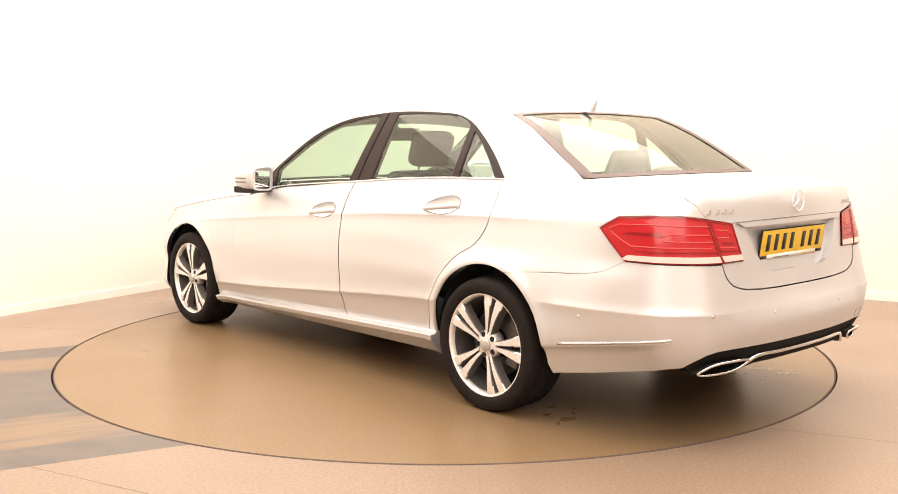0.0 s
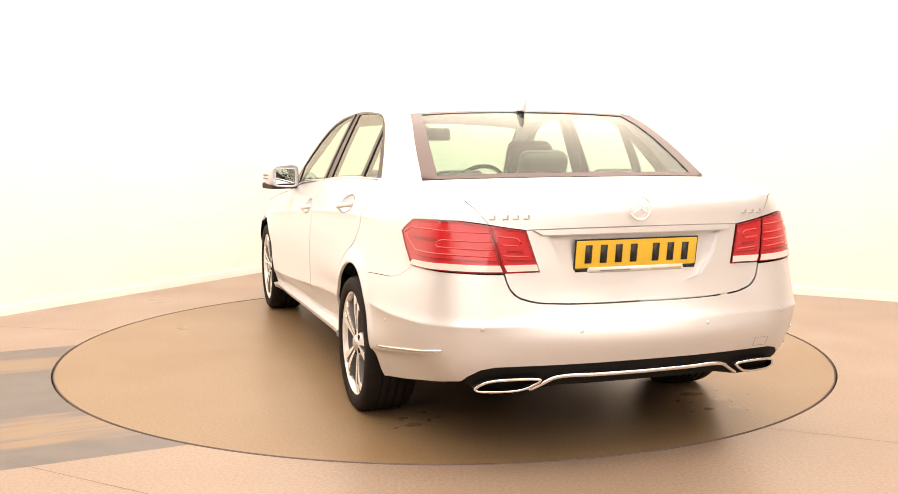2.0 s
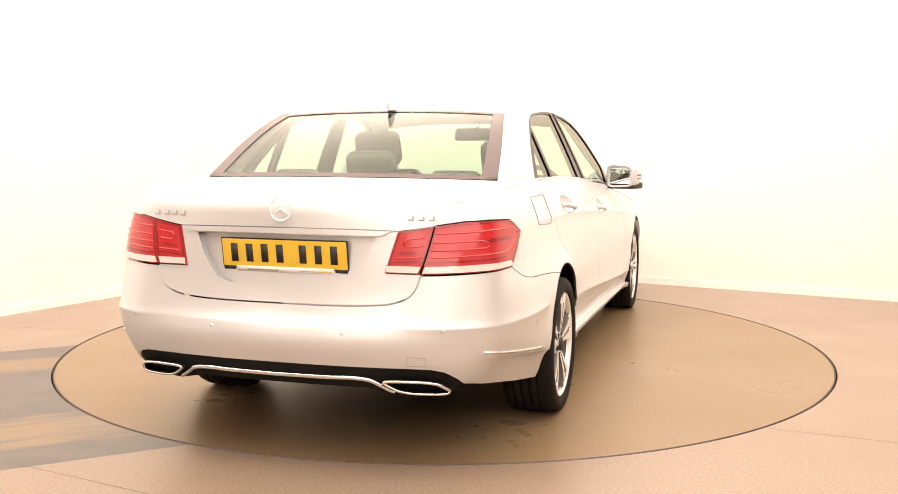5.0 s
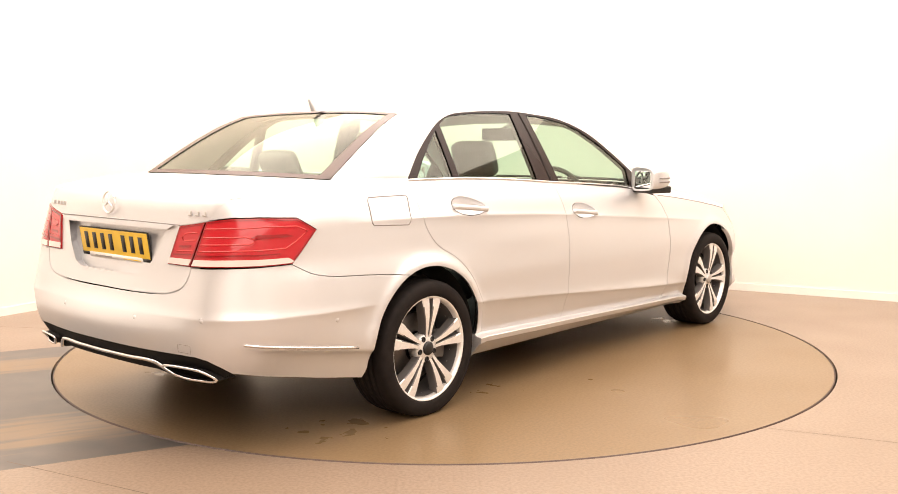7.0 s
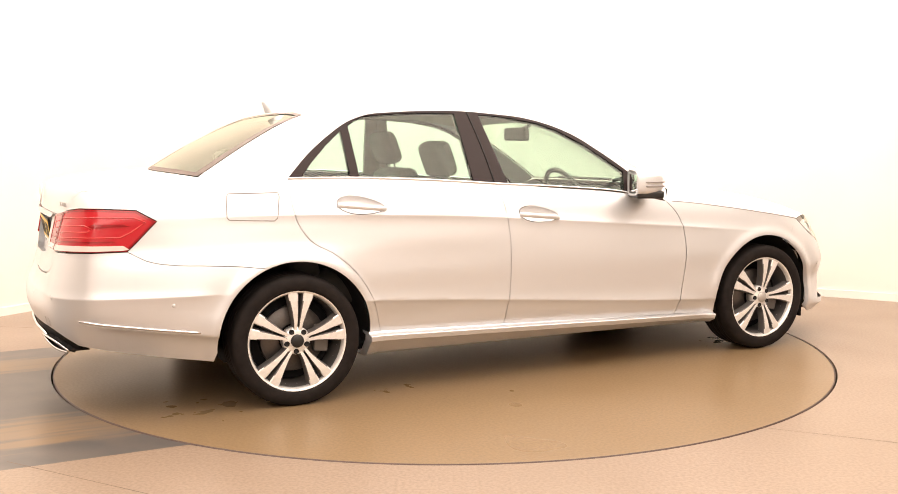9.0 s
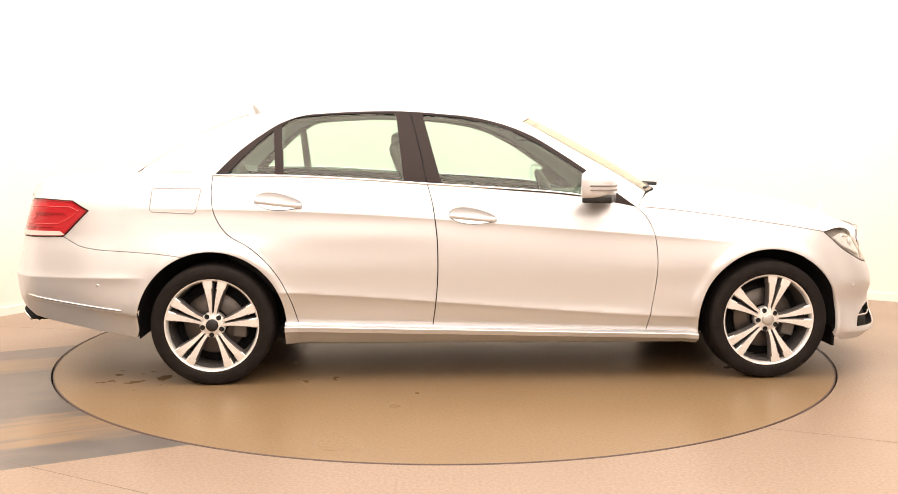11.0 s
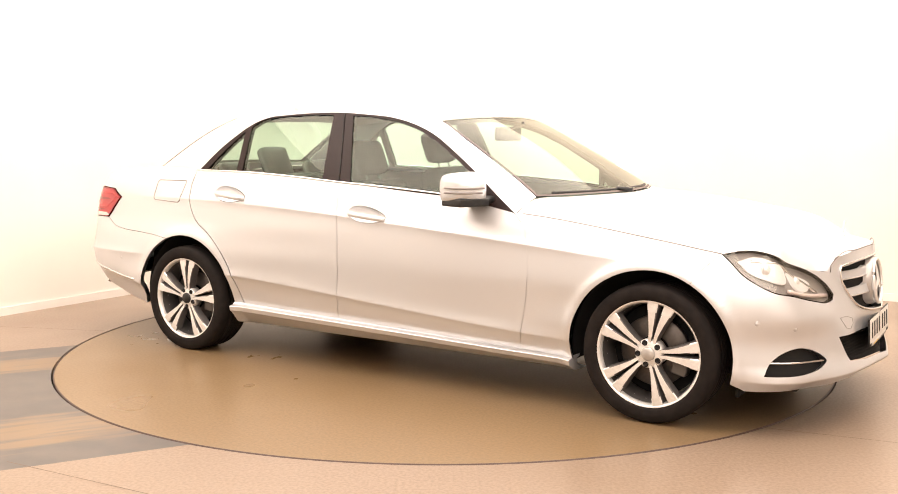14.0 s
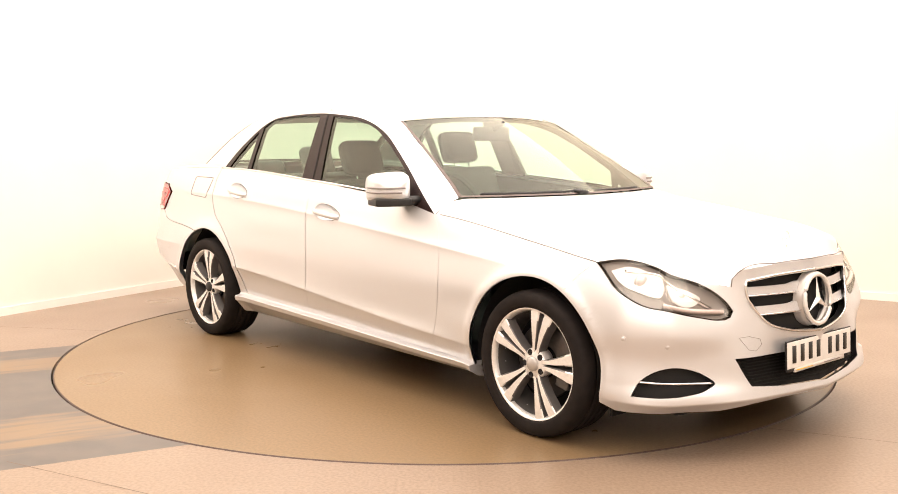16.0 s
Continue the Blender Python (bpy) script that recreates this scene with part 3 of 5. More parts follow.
belt = curve2(BELT, 40)
mid_edge, rear_edge, front_edge = curve2(DOOR_MID, 20), curve2(DOOR_REAR, 24), curve2(DOOR_FRONT, 20)
HOOD_LINE = [(0.73, 0.902), (0.91, 0.885), (1.19, 0.849), (1.48, 0.807), (1.735, 0.766)]
LAMP_TOP = [(1.735, 0.766), (1.82, 0.783), (1.93, 0.777), (2.033, 0.753), (2.15, 0.720), (2.24, 0.692), (2.315, 0.656), (2.365, 0.610), (2.385, 0.575)]
LAMP_LOW = [(1.735, 0.766), (1.77, 0.735), (1.83, 0.679), (1.90, 0.641), (1.965, 0.612), (2.075, 0.592), (2.225, 0.56), (2.326, 0.545), (2.368, 0.552), (2.385, 0.575)]
REAR_SEAM = [(-1.5753, 0.6573), (-1.70, 0.672), (-1.857, 0.684), (-2.0, 0.694), (-2.10, 0.714), (-2.185, 0.758)]
LAMP_R_OUT = [(-2.055, 0.888), (-2.145, 0.938), (-2.30, 0.946), (-2.44, 0.945), (-2.595, 0.93), (-2.65, 0.75), (-2.40, 0.756), (-2.185, 0.758)]
LAMP_R_IN = [(-2.595, 0.93), (-2.735, 0.908), (-2.785, 0.751), (-2.65, 0.75)]
FRONT_SEAM = [(1.735, 0.766), (1.67, 0.71), (1.635, 0.672)]


def on_arch(cx, s, r=ARCH_R):
    return WHEEL_Z + math.sqrt(max(0, r * r - (s - cx) ** 2))


LID_FRONT, LID_REAR = Vector((-1.845, 0.682, 1.073)), body(-2.463, 1.016)


HANDLES = ((-0.116, 0.856, 0.118, 0.039), (-1.10, 0.931, 0.118, 0.041))


def handle_bowl(cs, cz, a, b):
    """Outline of the scoop behind a door handle, in s and z."""
    return [(cs + a * math.cos(q), cz - 0.10 * a * math.cos(q) + b * math.sin(q) * (1 - 0.25 * math.cos(q))) for q in (2 * math.pi * k / 36 for k in range(36))]


def build_handle(side, cs, cz, a, b, door):
    """Scoop, pull bar and its bright insert on one door."""
    bm = bmesh.new()
    rim = handle_bowl(cs, cz, a, b)
    rows = []
    for r in (1.0, 0.96, 0.85, 0.65, 0.4, 0.02):
        row = [body(cs + (s - cs) * r, cz + (z - cz) * r, -0.022 * (1 - r ** 3)) for s, z in rim]
        rows.append([bm.verts.new((p.x, p.y * side, p.z)) for p in row])
    for r0, r1 in zip(rows, rows[1:]):
        for k in range(36):
            bm.faces.new((r0[k], r0[(k + 1) % 36], r1[(k + 1) % 36], r1[k]))
    bm.normal_update()
    for f in bm.faces:
        if f.normal.y * side < 0:
            f.normal_flip()
    part("handle_scoop", bm, M_PAINT, door, "recessed scoop behind the handle")
    pts = [body(cs - a + 2 * a * u, cz + 0.10 * a * (1 - 2 * u) - 0.008, 0.002 + 0.024 * math.sin(math.pi * u) ** 0.5) for u in (k / 16 for k in range(17))]
    part("door_handle", tube([(p.x, p.y * side, p.z) for p in pts], 0.0125, 10, flat=0.65), M_PAINT, door, "silver pull handle")


def build_flank(side):
    """Doors, wings and sills of one flank."""
    door = skin_part("front_door", M_PAINT, car, [p for p in belt if p[0] > -0.345] + front_edge[1:] + [(-0.32, 0.286)] + mid_edge[::-1][1:-1] + [(-0.345, 1.017)], side=side, dv=0.015, du=0.03, inset=0.0030, holes=[handle_bowl(*HANDLES[0])])
    rdoor = skin_part("rear_door", M_PAINT, car, [p for p in belt if p[0] <= -0.345] + mid_edge[:-1] + [(-0.32, 0.286)] + rear_edge[::-1][:-1], side=side, dv=0.015, du=0.03, inset=0.0030, holes=[handle_bowl(*HANDLES[1])])
    build_handle(side, *HANDLES[0], door)
    build_handle(side, *HANDLES[1], rdoor)
    fx, rx = WHEEL_X["front"], WHEEL_X["rear"]
    a_end = math.degrees(math.atan2(0.672 - WHEEL_Z, 1.635 - fx))
    fender = front_edge + [(0.84, 0.255), (fx - 0.365, 0.24)] + arc(fx, ARCH_R, 190, a_end) + FRONT_SEAM[::-1] + curve2(HOOD_LINE, 20)[::-1][1:-1]
    skin_part("front_wing", M_PAINT, car, fender, side=side, inset=0.0007, du=0.025, dv=0.018, step=0.02)
    a0 = math.degrees(math.atan2(0.6573 - WHEEL_Z, -1.5753 - rx))
    top = [(s, top_edge(s)) for s in np.linspace(-1.44, -2.46, 16)]
    quarter = rear_edge[::-1] + top[1:] + [(-2.53, 0.98)] + [(-2.595, 0.93), (-2.44, 0.945), (-2.30, 0.946), (-2.145, 0.938), (-2.055, 0.888), (-2.185, 0.758)] + curve2(REAR_SEAM, 14)[::-1][1:] + arc(rx, ARCH_R, a0, -2)[1:] + [(-1.04, 0.298)]
    q = skin_part("rear_wing", M_PAINT, car, quarter, side=side, du=0.025, dv=0.018, step=0.02)
    # shoulder over the rear wing up to the boot lid and the pillar
    edge_in = smooth_loop([(-1.44, 0.760, 1.062), (-1.63, 0.728, 1.074)] + [tuple(LID_FRONT * (1 - t) + LID_REAR * t + Vector((0, 0.003 * (1 - t), 0.012 * math.sin(math.pi * t)))) for t in (0, 0.2, 0.4, 0.6, 0.8, 1)], 40)
    rows = []
    for k, p in enumerate(edge_in):
        s = -1.44 - 1.02 * k / 40
        e = body(s, top_edge(s))
        up = body(s, top_edge(s) + 0.012)
        c = Vector((p[0] * 0.5 + e.x * 0.5, e.y * 0.75 + p[1] * 0.25, max(p[2], up.z) + 0.004))
        rows.append([tuple((1 - t) ** 2 * e + 2 * t * (1 - t) * c + t * t * Vector(p)) for t in (j / 8 for j in range(9))])
    bm = loft([[(x, y * side, z) for x, y, z in r] for r in rows], Vector((0, 0.3, 1)))
    part("wing_shoulder", bm, M_PAINT, car)
    # sill with a lighter upper face
    rows = []
    for k in range(33):
        s = -1.075 + 2.135 * k / 32
        zt, zb = 0.300 - 0.0268 * (s + 1.075), 0.184 - 0.003 * s
        rows.append([body(s, z, d + 0.011 * (0.5 - s / 2.1)) for z, d in ((zt + 0.014, -0.012), (zt + 0.004, -0.002), (zt + 0.001, 0.008), (zt - 0.003, 0.030), (zt - 0.006, 0.034), (zt - 0.030, 0.038), (zt - 0.033, 0.036), (zt - 0.036, 0.030), (zb + 0.012, 0.014), (zb + 0.006, 0.008), (zb, -0.02), (zb, -0.12))])
    for end, shift in ((0, -0.006), (-1, 0.006)):  # closed ends
        cap = [Vector((q.x + shift, q.y - 0.07, q.z)) for q in rows[end]]
        rows.insert(0 if end == 0 else len(rows), cap)
    part("sill", loft([[(p.x, p.y * side, p.z) for p in r] for r in rows], Vector((0, 1, 0.1))), M_PAINT, car, "silver sill with a bright upper ledge", smooth=False)
    # windows
    trim_outer = curve2(WIN, 60) + [(x, z - 0.003) for x, z in belt[::-1] if -1.40 < x < 0.70]
    glasses = [QUARTER_GLASS, REAR_GLASS, FRONT_GLASS]
    skin_part("window_trim", M_TRIM, car, trim_outer, "gloss black window surround", side=side, holes=glasses, surf=side_glass, normal=side_normal, depth=0.03, inset=0)
    for nm, g in (("quarter_window", QUARTER_GLASS), ("rear_side_window", REAR_GLASS), ("front_side_window", FRONT_GLASS)):
        skin_part(nm, M_GLASS, car, g, "green-tinted side glass", side=side, surf=side_glass, normal=side_normal, depth=0, inset=-0.004, lift=-0.006)
    # pillars and roof rail round the windows
    outer = smooth_loop(PILLAR, 60)
    rows = []
    for (x, z), o in zip(curve2(WIN, 60), outer):
        a = side_glass(x, z)
        o = Vector(o)
        n = (side_normal(x, z) + Vector((0, 0.3, 0.6))).normalized()
        c = (a + o) / 2 + n * 0.10 * (a - o).length
        rows.append([tuple((1 - t) ** 2 * a + 2 * t * (1 - t) * c + t * t * o) for t in (j / 8 for j in range(9))])
    rows.insert(0, [(x, y - 0.004, z - 0.03) for x, y, z in rows[0]])
    part("roof_pillar", loft([[(x, y * side, z) for x, y, z in r] for r in rows], Vector((0, 1, 0.7))), M_PAINT, car)
    # bright moulding under the windows
    mould = [body(s, z + 0.002, 0.002) for s, z in belt if s < 0.62]
    part("belt_moulding", tube([(p.x, p.y * side, p.z) for p in mould], 0.006, 6), M_CHROME, car, "thin bright belt moulding")
    # gap between the doors over the middle post
    gap = [side_glass(x, z, 0.001) for x, z in smooth_loop([(-0.348, 1.022), (-0.372, 1.15), (-0.402, 1.28), (-0.43, 1.386)], 12)]
    part("post_gap", tube([(p.x, p.y * side, p.z) for p in gap], 0.004, 6), M_DARK, car, "dark gap between the door frames")
    # dark gap line between wing and bonnet
    pts = [body(s, z + 0.001, 0.0) for s, z in curve2(HOOD_LINE, 40)[2:]]
    part("bonnet_gap", tube([(p.x, p.y * side, p.z) for p in pts], 0.0028, 5), M_SEAM, car, "dark bonnet gap line")
    # dark backing behind the shut lines, with wheel wells
    back = [(-1.05, 0.2)] + arc(rx, 0.385, 0, 180, 24) + [(-1.86, 0.26), (-2.2, 0.33), (-2.5, 0.38), (-2.5, 0.98), (-1.9, 1.03), (-1.44, 1.04), (-0.33, 0.99), (0.44, 0.93), (0.9, 0.86), (1.48, 0.78), (1.7, 0.74), (2.2, 0.66), (2.35, 0.56), (2.3, 0.24), (1.83, 0.22)] + arc(fx, 0.385, 0, 180, 24) + [(1.04, 0.2)]
    skin_part("inner_shell", M_DARK, car, back, "dark seam backing", side=side, lift=-0.03, depth=0, inset=0, du=0.1, dv=0.08, step=0.1)
    for cx in (fx, rx):
        bm = bmesh.new()
        prof = arc(cx, ARCH_R + 0.012, 192, -10, 30)
        rows = [[(x, (0.835 - 0.25 * j) * side, z) for x, z in prof] for j in (0, 1)]
        g = [[bm.verts.new(p) for p in r] for r in rows]
        for k in range(len(prof) - 1):
            bm.faces.new((g[0][k], g[0][k + 1], g[1][k + 1], g[1][k]))
        bm.faces.new(g[1])
        part("wheel_arch_liner", bm, M_DARK, car, "black wheel arch liner")
    return door, rdoor


WIN = [(-1.44, 1.06), (-1.32, 1.179), (-1.21, 1.264), (-1.09, 1.337), (-1.0, 1.367), (-0.85, 1.382), (-0.66, 1.391), (-0.45, 1.391), (-0.26, 1.378), (-0.11, 1.363), (0.04, 1.329), (0.19, 1.272), (0.34, 1.183), (0.49, 1.081), (0.6, 0.998), (0.74, 0.895)]
WIN_CLOSE = BELT
PILLAR = [(-1.84, 0.687, 1.074), (-1.72, 0.668, 1.15), (-1.58, 0.643, 1.235), (-1.44, 0.612, 1.31), (-1.305, 0.586, 1.364), (-1.1, 0.595, 1.386), (-0.8, 0.602, 1.398), (-0.45, 0.603, 1.400), (-0.2, 0.60, 1.392), (0, 0.595, 1.374), (0.165, 0.587, 1.34), (0.33, 0.622, 1.25), (0.48, 0.655, 1.165), (0.62, 0.69, 1.085), (0.72, 0.715, 1.025), (0.80, 0.738, 0.972)]
QUARTER_GLASS = [(-1.37, 1.068), (-1.30, 1.146), (-1.22, 1.224), (-1.14, 1.291), (-1.125, 1.062)]
REAR_GLASS = [(-1.100, 1.315), (-1.05, 1.346), (-1.0, 1.362), (-0.85, 1.375), (-0.66, 1.381), (-0.505, 1.379), (-0.465, 1.028), (-0.68, 1.042), (-1.08, 1.06)]
FRONT_GLASS = [(-0.367, 1.374), (-0.26, 1.368), (-0.17, 1.358), (-0.02, 1.332), (0.10, 1.293), (0.25, 1.217), (0.37, 1.139), (0.475, 1.068), (0.455, 0.962), (0.05, 0.994), (-0.27, 1.012)]
for side in (1, -1):
    build_flank(side)


# roof, screens, bonnet and boot
def roof_mid(x):
    return hermite(x, (-1.25, -1.0, -0.5, 0.0, 0.27), (1.386, 1.404, 1.418, 1.402, 1.368))


def build_top():
    rail = smooth_loop(PILLAR[4:11], 40)
    rows = []
    for k, p in enumerate(rail):
        x = -1.25 + (0.27 + 1.25) * k / 40
        rows.append(crown_row(p, (x, 0, roof_mid(x)), 12))
    part("roof", loft(rows, sides=(1, -1)), M_PAINT, car)
    # windscreen
    post = smooth_loop(PILLAR[10:], 24)
    rows, black = [], []
    for k, p in enumerate(post):
        t = k / 24
        c = (0.27 + t * (0.99 - 0.27), 0, 1.368 + t * (0.972 - 1.368) + 0.035 * math.sin(math.pi * t) * 0.5)
        rows.append(crown_row(p, c, 12, 0.6))
    part("windscreen", loft(rows, Vector((1, 0, 1)), (1, -1)), M_SCREEN, car, "clear curved windscreen")
    band = [r[0:1] + [tuple(Vector(r[0]) + (Vector(r[1]) - Vector(r[0])) * 0.3)] for r in rows]
    for side in (1, -1):
        part("screen_edge", loft([[(q[0] + 0.002, q[1] * side, q[2] + 0.003) for q in r] for r in band], Vector((1, 0, 1))), M_BAND, car, "black screen edge band")
    for a, b in ((0, 1), (23, 24)):
        ra, rb = (rows[a], rows[b]) if a == 0 else (rows[b], rows[a])
        rb = [tuple(Vector(p) + (Vector(q) - Vector(p)) * (0.18 if a == 0 else 0.4)) for p, q in zip(ra, rb)]
        rr = [[(q[0] + 0.002, q[1], q[2] + 0.003) for q in r] for r in (ra, rb)]
        part("screen_edge", loft(rr, Vector((1, 0, 1)), (1, -1)), M_BAND, car, "black screen edge band")
    # rear window
    post = smooth_loop(PILLAR[:5][::-1], 24)
    rows = []
    for k, p in enumerate(post):
        t = k / 24
        c = (-1.25 + t * (-1.93 + 1.25), 0, 1.386 + t * (1.083 - 1.386) + 0.03 * math.sin(math.pi * t))
        rows.append(crown_row(p, c, 12, 0.6))
    part("rear_window", loft(rows, Vector((-1, 0, 1)), (1, -1)), M_SCREEN, car, "tinted rear window with black edge")
    for side in (1, -1):
        band = [[tuple(Vector(r[0]) + (Vector(r[1]) - Vector(r[0])) * f) for f in (0, 0.7, 1.45)] for r in rows]
        part("rear_window_edge", loft([[(q[0] - 0.002, q[1] * side, q[2] + 0.003) for q in r] for r in band], Vector((-1, 0, 1))), M_BAND, car, "dark brown rear window edge band")
    for a, b in ((0, 1), (23, 24)):
        rr = [[(q[0] - 0.002, q[1], q[2] + 0.003) for q in rows[a]], [(q[0] - 0.002, q[1], q[2] + 0.003) for q in rows[b]]]
        part("rear_window_edge", loft(rr, Vector((-1, 0, 1)), (1, -1)), M_BAND, car, "dark brown rear window edge band")
    # bonnet
    rows = []
    ss = np.linspace(0.755, 2.34, 48)
    for k, s in enumerate(ss):
        z = np.interp(s, *zip(*(curve2(HOOD_LINE, 20) + [q for q in curve2(LAMP_TOP, 40)[1:] if q[0] < 2.255] + [(2.40, 0.672)]))) - 0.001
        e = body(s, z)
        x = 0.975 + (2.05 - 0.975) * (k / 47)
        c = (x, 0, hermite(x, (0.99, 1.3, 1.6, 1.85, 2.0, 2.09), (0.985, 0.965, 0.925, 0.87, 0.822, 0.775)))
        rise = max(0.0, 1 - k / 14)
        rows.append(crown_row(e, c, 16, 0.62 + 0.30 * rise, 0.022 * rise))
    corner = [Vector((0.745, 0.832, 0.893)), Vector((0.775, 0.795, 0.940)), Vector((0.812, 0.742, 0.966))]
    base = crown_row((0.812, 0.735, 0.967), (1.002, 0, 0.969), 13, 0.6)
    first = smooth_loop([tuple(v) for v in corner] + base[1:], 16)
    shift = [Vector(a) - Vector(b) for a, b in zip(first, rows[0])]
    for k in range(12):
        f = (1 - k / 12) ** 1.5
        rows[k] = [tuple(Vector(p) + d * f) for p, d in zip(rows[k], shift)]
    nose = smooth_loop([(2.386, 0.668), (2.391, 0.70), (2.43, 0.734), (2.62, 0.752), (S_FRONT, 0.757)], 16)
    lip = [tuple(body(s, z - 0.012, -0.003)) for s, z in nose]
    rows.append([tuple(Vector(a) * 0.35 + Vector(b) * 0.65 + Vector((0.0, 0, 0.008))) for a, b in zip(rows[-1], lip)])
    rows.append(lip)
    part("bonnet", loft(rows, sides=(1, -1)), M_PAINT, car)
    seam = [body(s, z + 0.001, 0.0) for s, z in nose]
    seam = [tuple(v) for v in seam] + [(v.x, -v.y, v.z) for v in seam[::-1][1:]]
    part("bonnet_gap", tube(seam, 0.0026, 5), M_SEAM, car, "dark gap between bonnet and grille surround")
    # scuttle between bonnet and windscreen
    rows = [[(0.77 + 0.19 * (1 - (y / 0.72) ** 2), y, 0.966) for y in np.linspace(0, 0.70, 10)], [(0.83 + 0.18 * (1 - (y / 0.74) ** 2), y, 0.935) for y in np.linspace(0, 0.70, 10)]]
    part("scuttle", loft(rows, sides=(1, -1)), M_BLACK, car, "black scuttle panel under the windscreen")
    # boot lid: deck and rear face
    front = crown_row((-1.845, 0.682, 1.073), (-1.93, 0, 1.083), 14, 0.62)
    rear = [body(-2.463 - (-S_REAR - 2.463) * j / 14, 1.016 + 0.019 * min(1, j / 6)) for j in range(15)]
    rows = []
    for k in range(21):
        t = k / 20
        rows.append([tuple(Vector(f) * (1 - t) + r * t + Vector((0, 0, 0.012 * math.sin(math.pi * t) + 0.006 * t ** 6 * 0))) for f, r in zip(front, rear)])
    return rows


deck_rows = build_top()
part("boot_deck", loft(deck_rows, sides=(1, -1)), M_PAINT, car)


def build_ends():
    mid = S_REAR
    # boot lid face with the plate recess
    lid_low = curve2([(-2.654, 0.742), (-2.666, 0.702), (-2.693, 0.668), (-2.75, 0.646), (-2.85, 0.635), (-3.0, 0.630), (mid, 0.628)], 24)
    lid = [(mid, 1.035), (-2.783, 1.035), (-2.463, 1.016), (-2.53, 0.98), (-2.595, 0.93), (-2.735, 0.908), (-2.785, 0.751), (-2.65, 0.75)] + lid_low
    recess = [(mid + 0.004, 0.886), (-2.822, 0.884), (-2.86, 0.80), (-2.93, 0.715), (-2.99, 0.695), (mid + 0.004, 0.693)]
    skin_part("boot_lid", M_PAINT, car, lid[:1] + lid[1:] + [(mid, 0.693)] + recess[1:-1][::-1] + [(mid, 0.886)], side=0, depth=0.046, inset=0.0005)
    skin_part("plate_recess", M_PAINT, car, [(mid, 0.90), (-2.80, 0.90), (-2.85, 0.78), (-2.95, 0.685), (mid, 0.68)], side=0, lift=-0.030, depth=0)
    skin_part("boot_grip", M_PAINT, car, [(mid, 0.913), (-2.76, 0.908), (-2.80, 0.888), (mid, 0.89)], side=0, lift=0.012, depth=0.03)
    # rear bumper
    rx = WHEEL_X["rear"]
    a0 = math.degrees(math.atan2(0.6573 - WHEEL_Z, -1.5753 - rx))
    bump = curve2(REAR_SEAM, 14) + [(-2.40, 0.754), (-2.648, 0.746)] + [(s + 0.003 if s > mid else s, z - 0.004) for s, z in lid_low] + [(mid, 0.404), (-2.61, 0.401), (-2.555, 0.390), (-2.505, 0.364), (-2.46, 0.334), (-2.30, 0.31), (-2.06, 0.273), (-1.83, 0.238)] + arc(rx, ARCH_R, 187, a0)[1:-1]
    skin_part("rear_bumper", M_PAINT, car, bump, side=0, depth=0.03, du=0.03, dv=0.018, step=0.02)
    skin_part("diffuser", M_DIFFUSER, car, [(mid, 0.406), (-2.61, 0.403), (-2.553, 0.391), (-2.503, 0.364), (-2.47, 0.332), (-2.55, 0.292), (-2.72, 0.290), (-2.80, 0.306), (-2.86, 0.318), (mid, 0.318)], "black rear diffuser", side=0, lift=-0.004, depth=0.05, inset=0)
    strip = [body(s, z, 0.006) for s, z in smooth_loop([(-2.745, 0.303), (-2.79, 0.328), (-2.838, 0.353), (-2.88, 0.358), (-3.0, 0.357), (mid, 0.356)], 24)]
    strip = [Vector(p) for p in strip] + [Vector((p.x, -p.y, p.z)) for p in strip[::-1][1:]]
    part("diffuser_strip", tube(strip, 0.009, 8), M_CHROME, car, "bright chrome diffuser strip")
    # grey line along the boot grip, drawn in for the shade at its ledge
    pts = [body(s, z, 0.001) for s, z in smooth_loop([(-2.74, 0.9085), (-2.9, 0.912), (mid, 0.914)], 16)]
    pts = [tuple(p) for p in pts] + [(p.x, -p.y, p.z) for p in pts[::-1][1:]]
    part("grip_shade_line", tube(pts, 0.002, 5), M_SEAM, car, "thin dark line drawn for the shade along the boot grip")
    for side in (1, -1):
        # exhaust outlet
        loop = [(-2.522, 0.313), (-2.592, 0.354), (-2.76, 0.355), (-2.787, 0.348), (-2.712, 0.304), (-2.54, 0.301)]
        for _ in range(3):  # round the corners
            loop = [q for i, c in enumerate(loop) for q in ((c[0] * 0.8 + loop[i - 1][0] * 0.2, c[1] * 0.8 + loop[i - 1][1] * 0.2), (c[0] * 0.8 + loop[(i + 1) % len(loop)][0] * 0.2, c[1] * 0.8 + loop[(i + 1) % len(loop)][1] * 0.2))]
        fine = [(p.x, p.y * side, p.z) for p in (body(s, z, 0.026) for s, z in loop)]
        ex = part("exhaust_outlet", tube(fine, 0.006, 8, True), M_CHROME, car, "chrome trapezoid exhaust outlet")
        bm = bmesh.new()
        outer = [bm.verts.new(p) for p in fine]
        inner = [bm.verts.new(Vector(p) + Vector((0.09, 0, 0.0))) for p in fine]
        for i in range(len(fine)):
            j = (i + 1) % len(fine)
            bm.faces.new((outer[i], outer[j], inner[j], inner[i]))
        bm.faces.new(inner)
        part("outlet_bore", bm, M_DARK, ex, "dark bore")
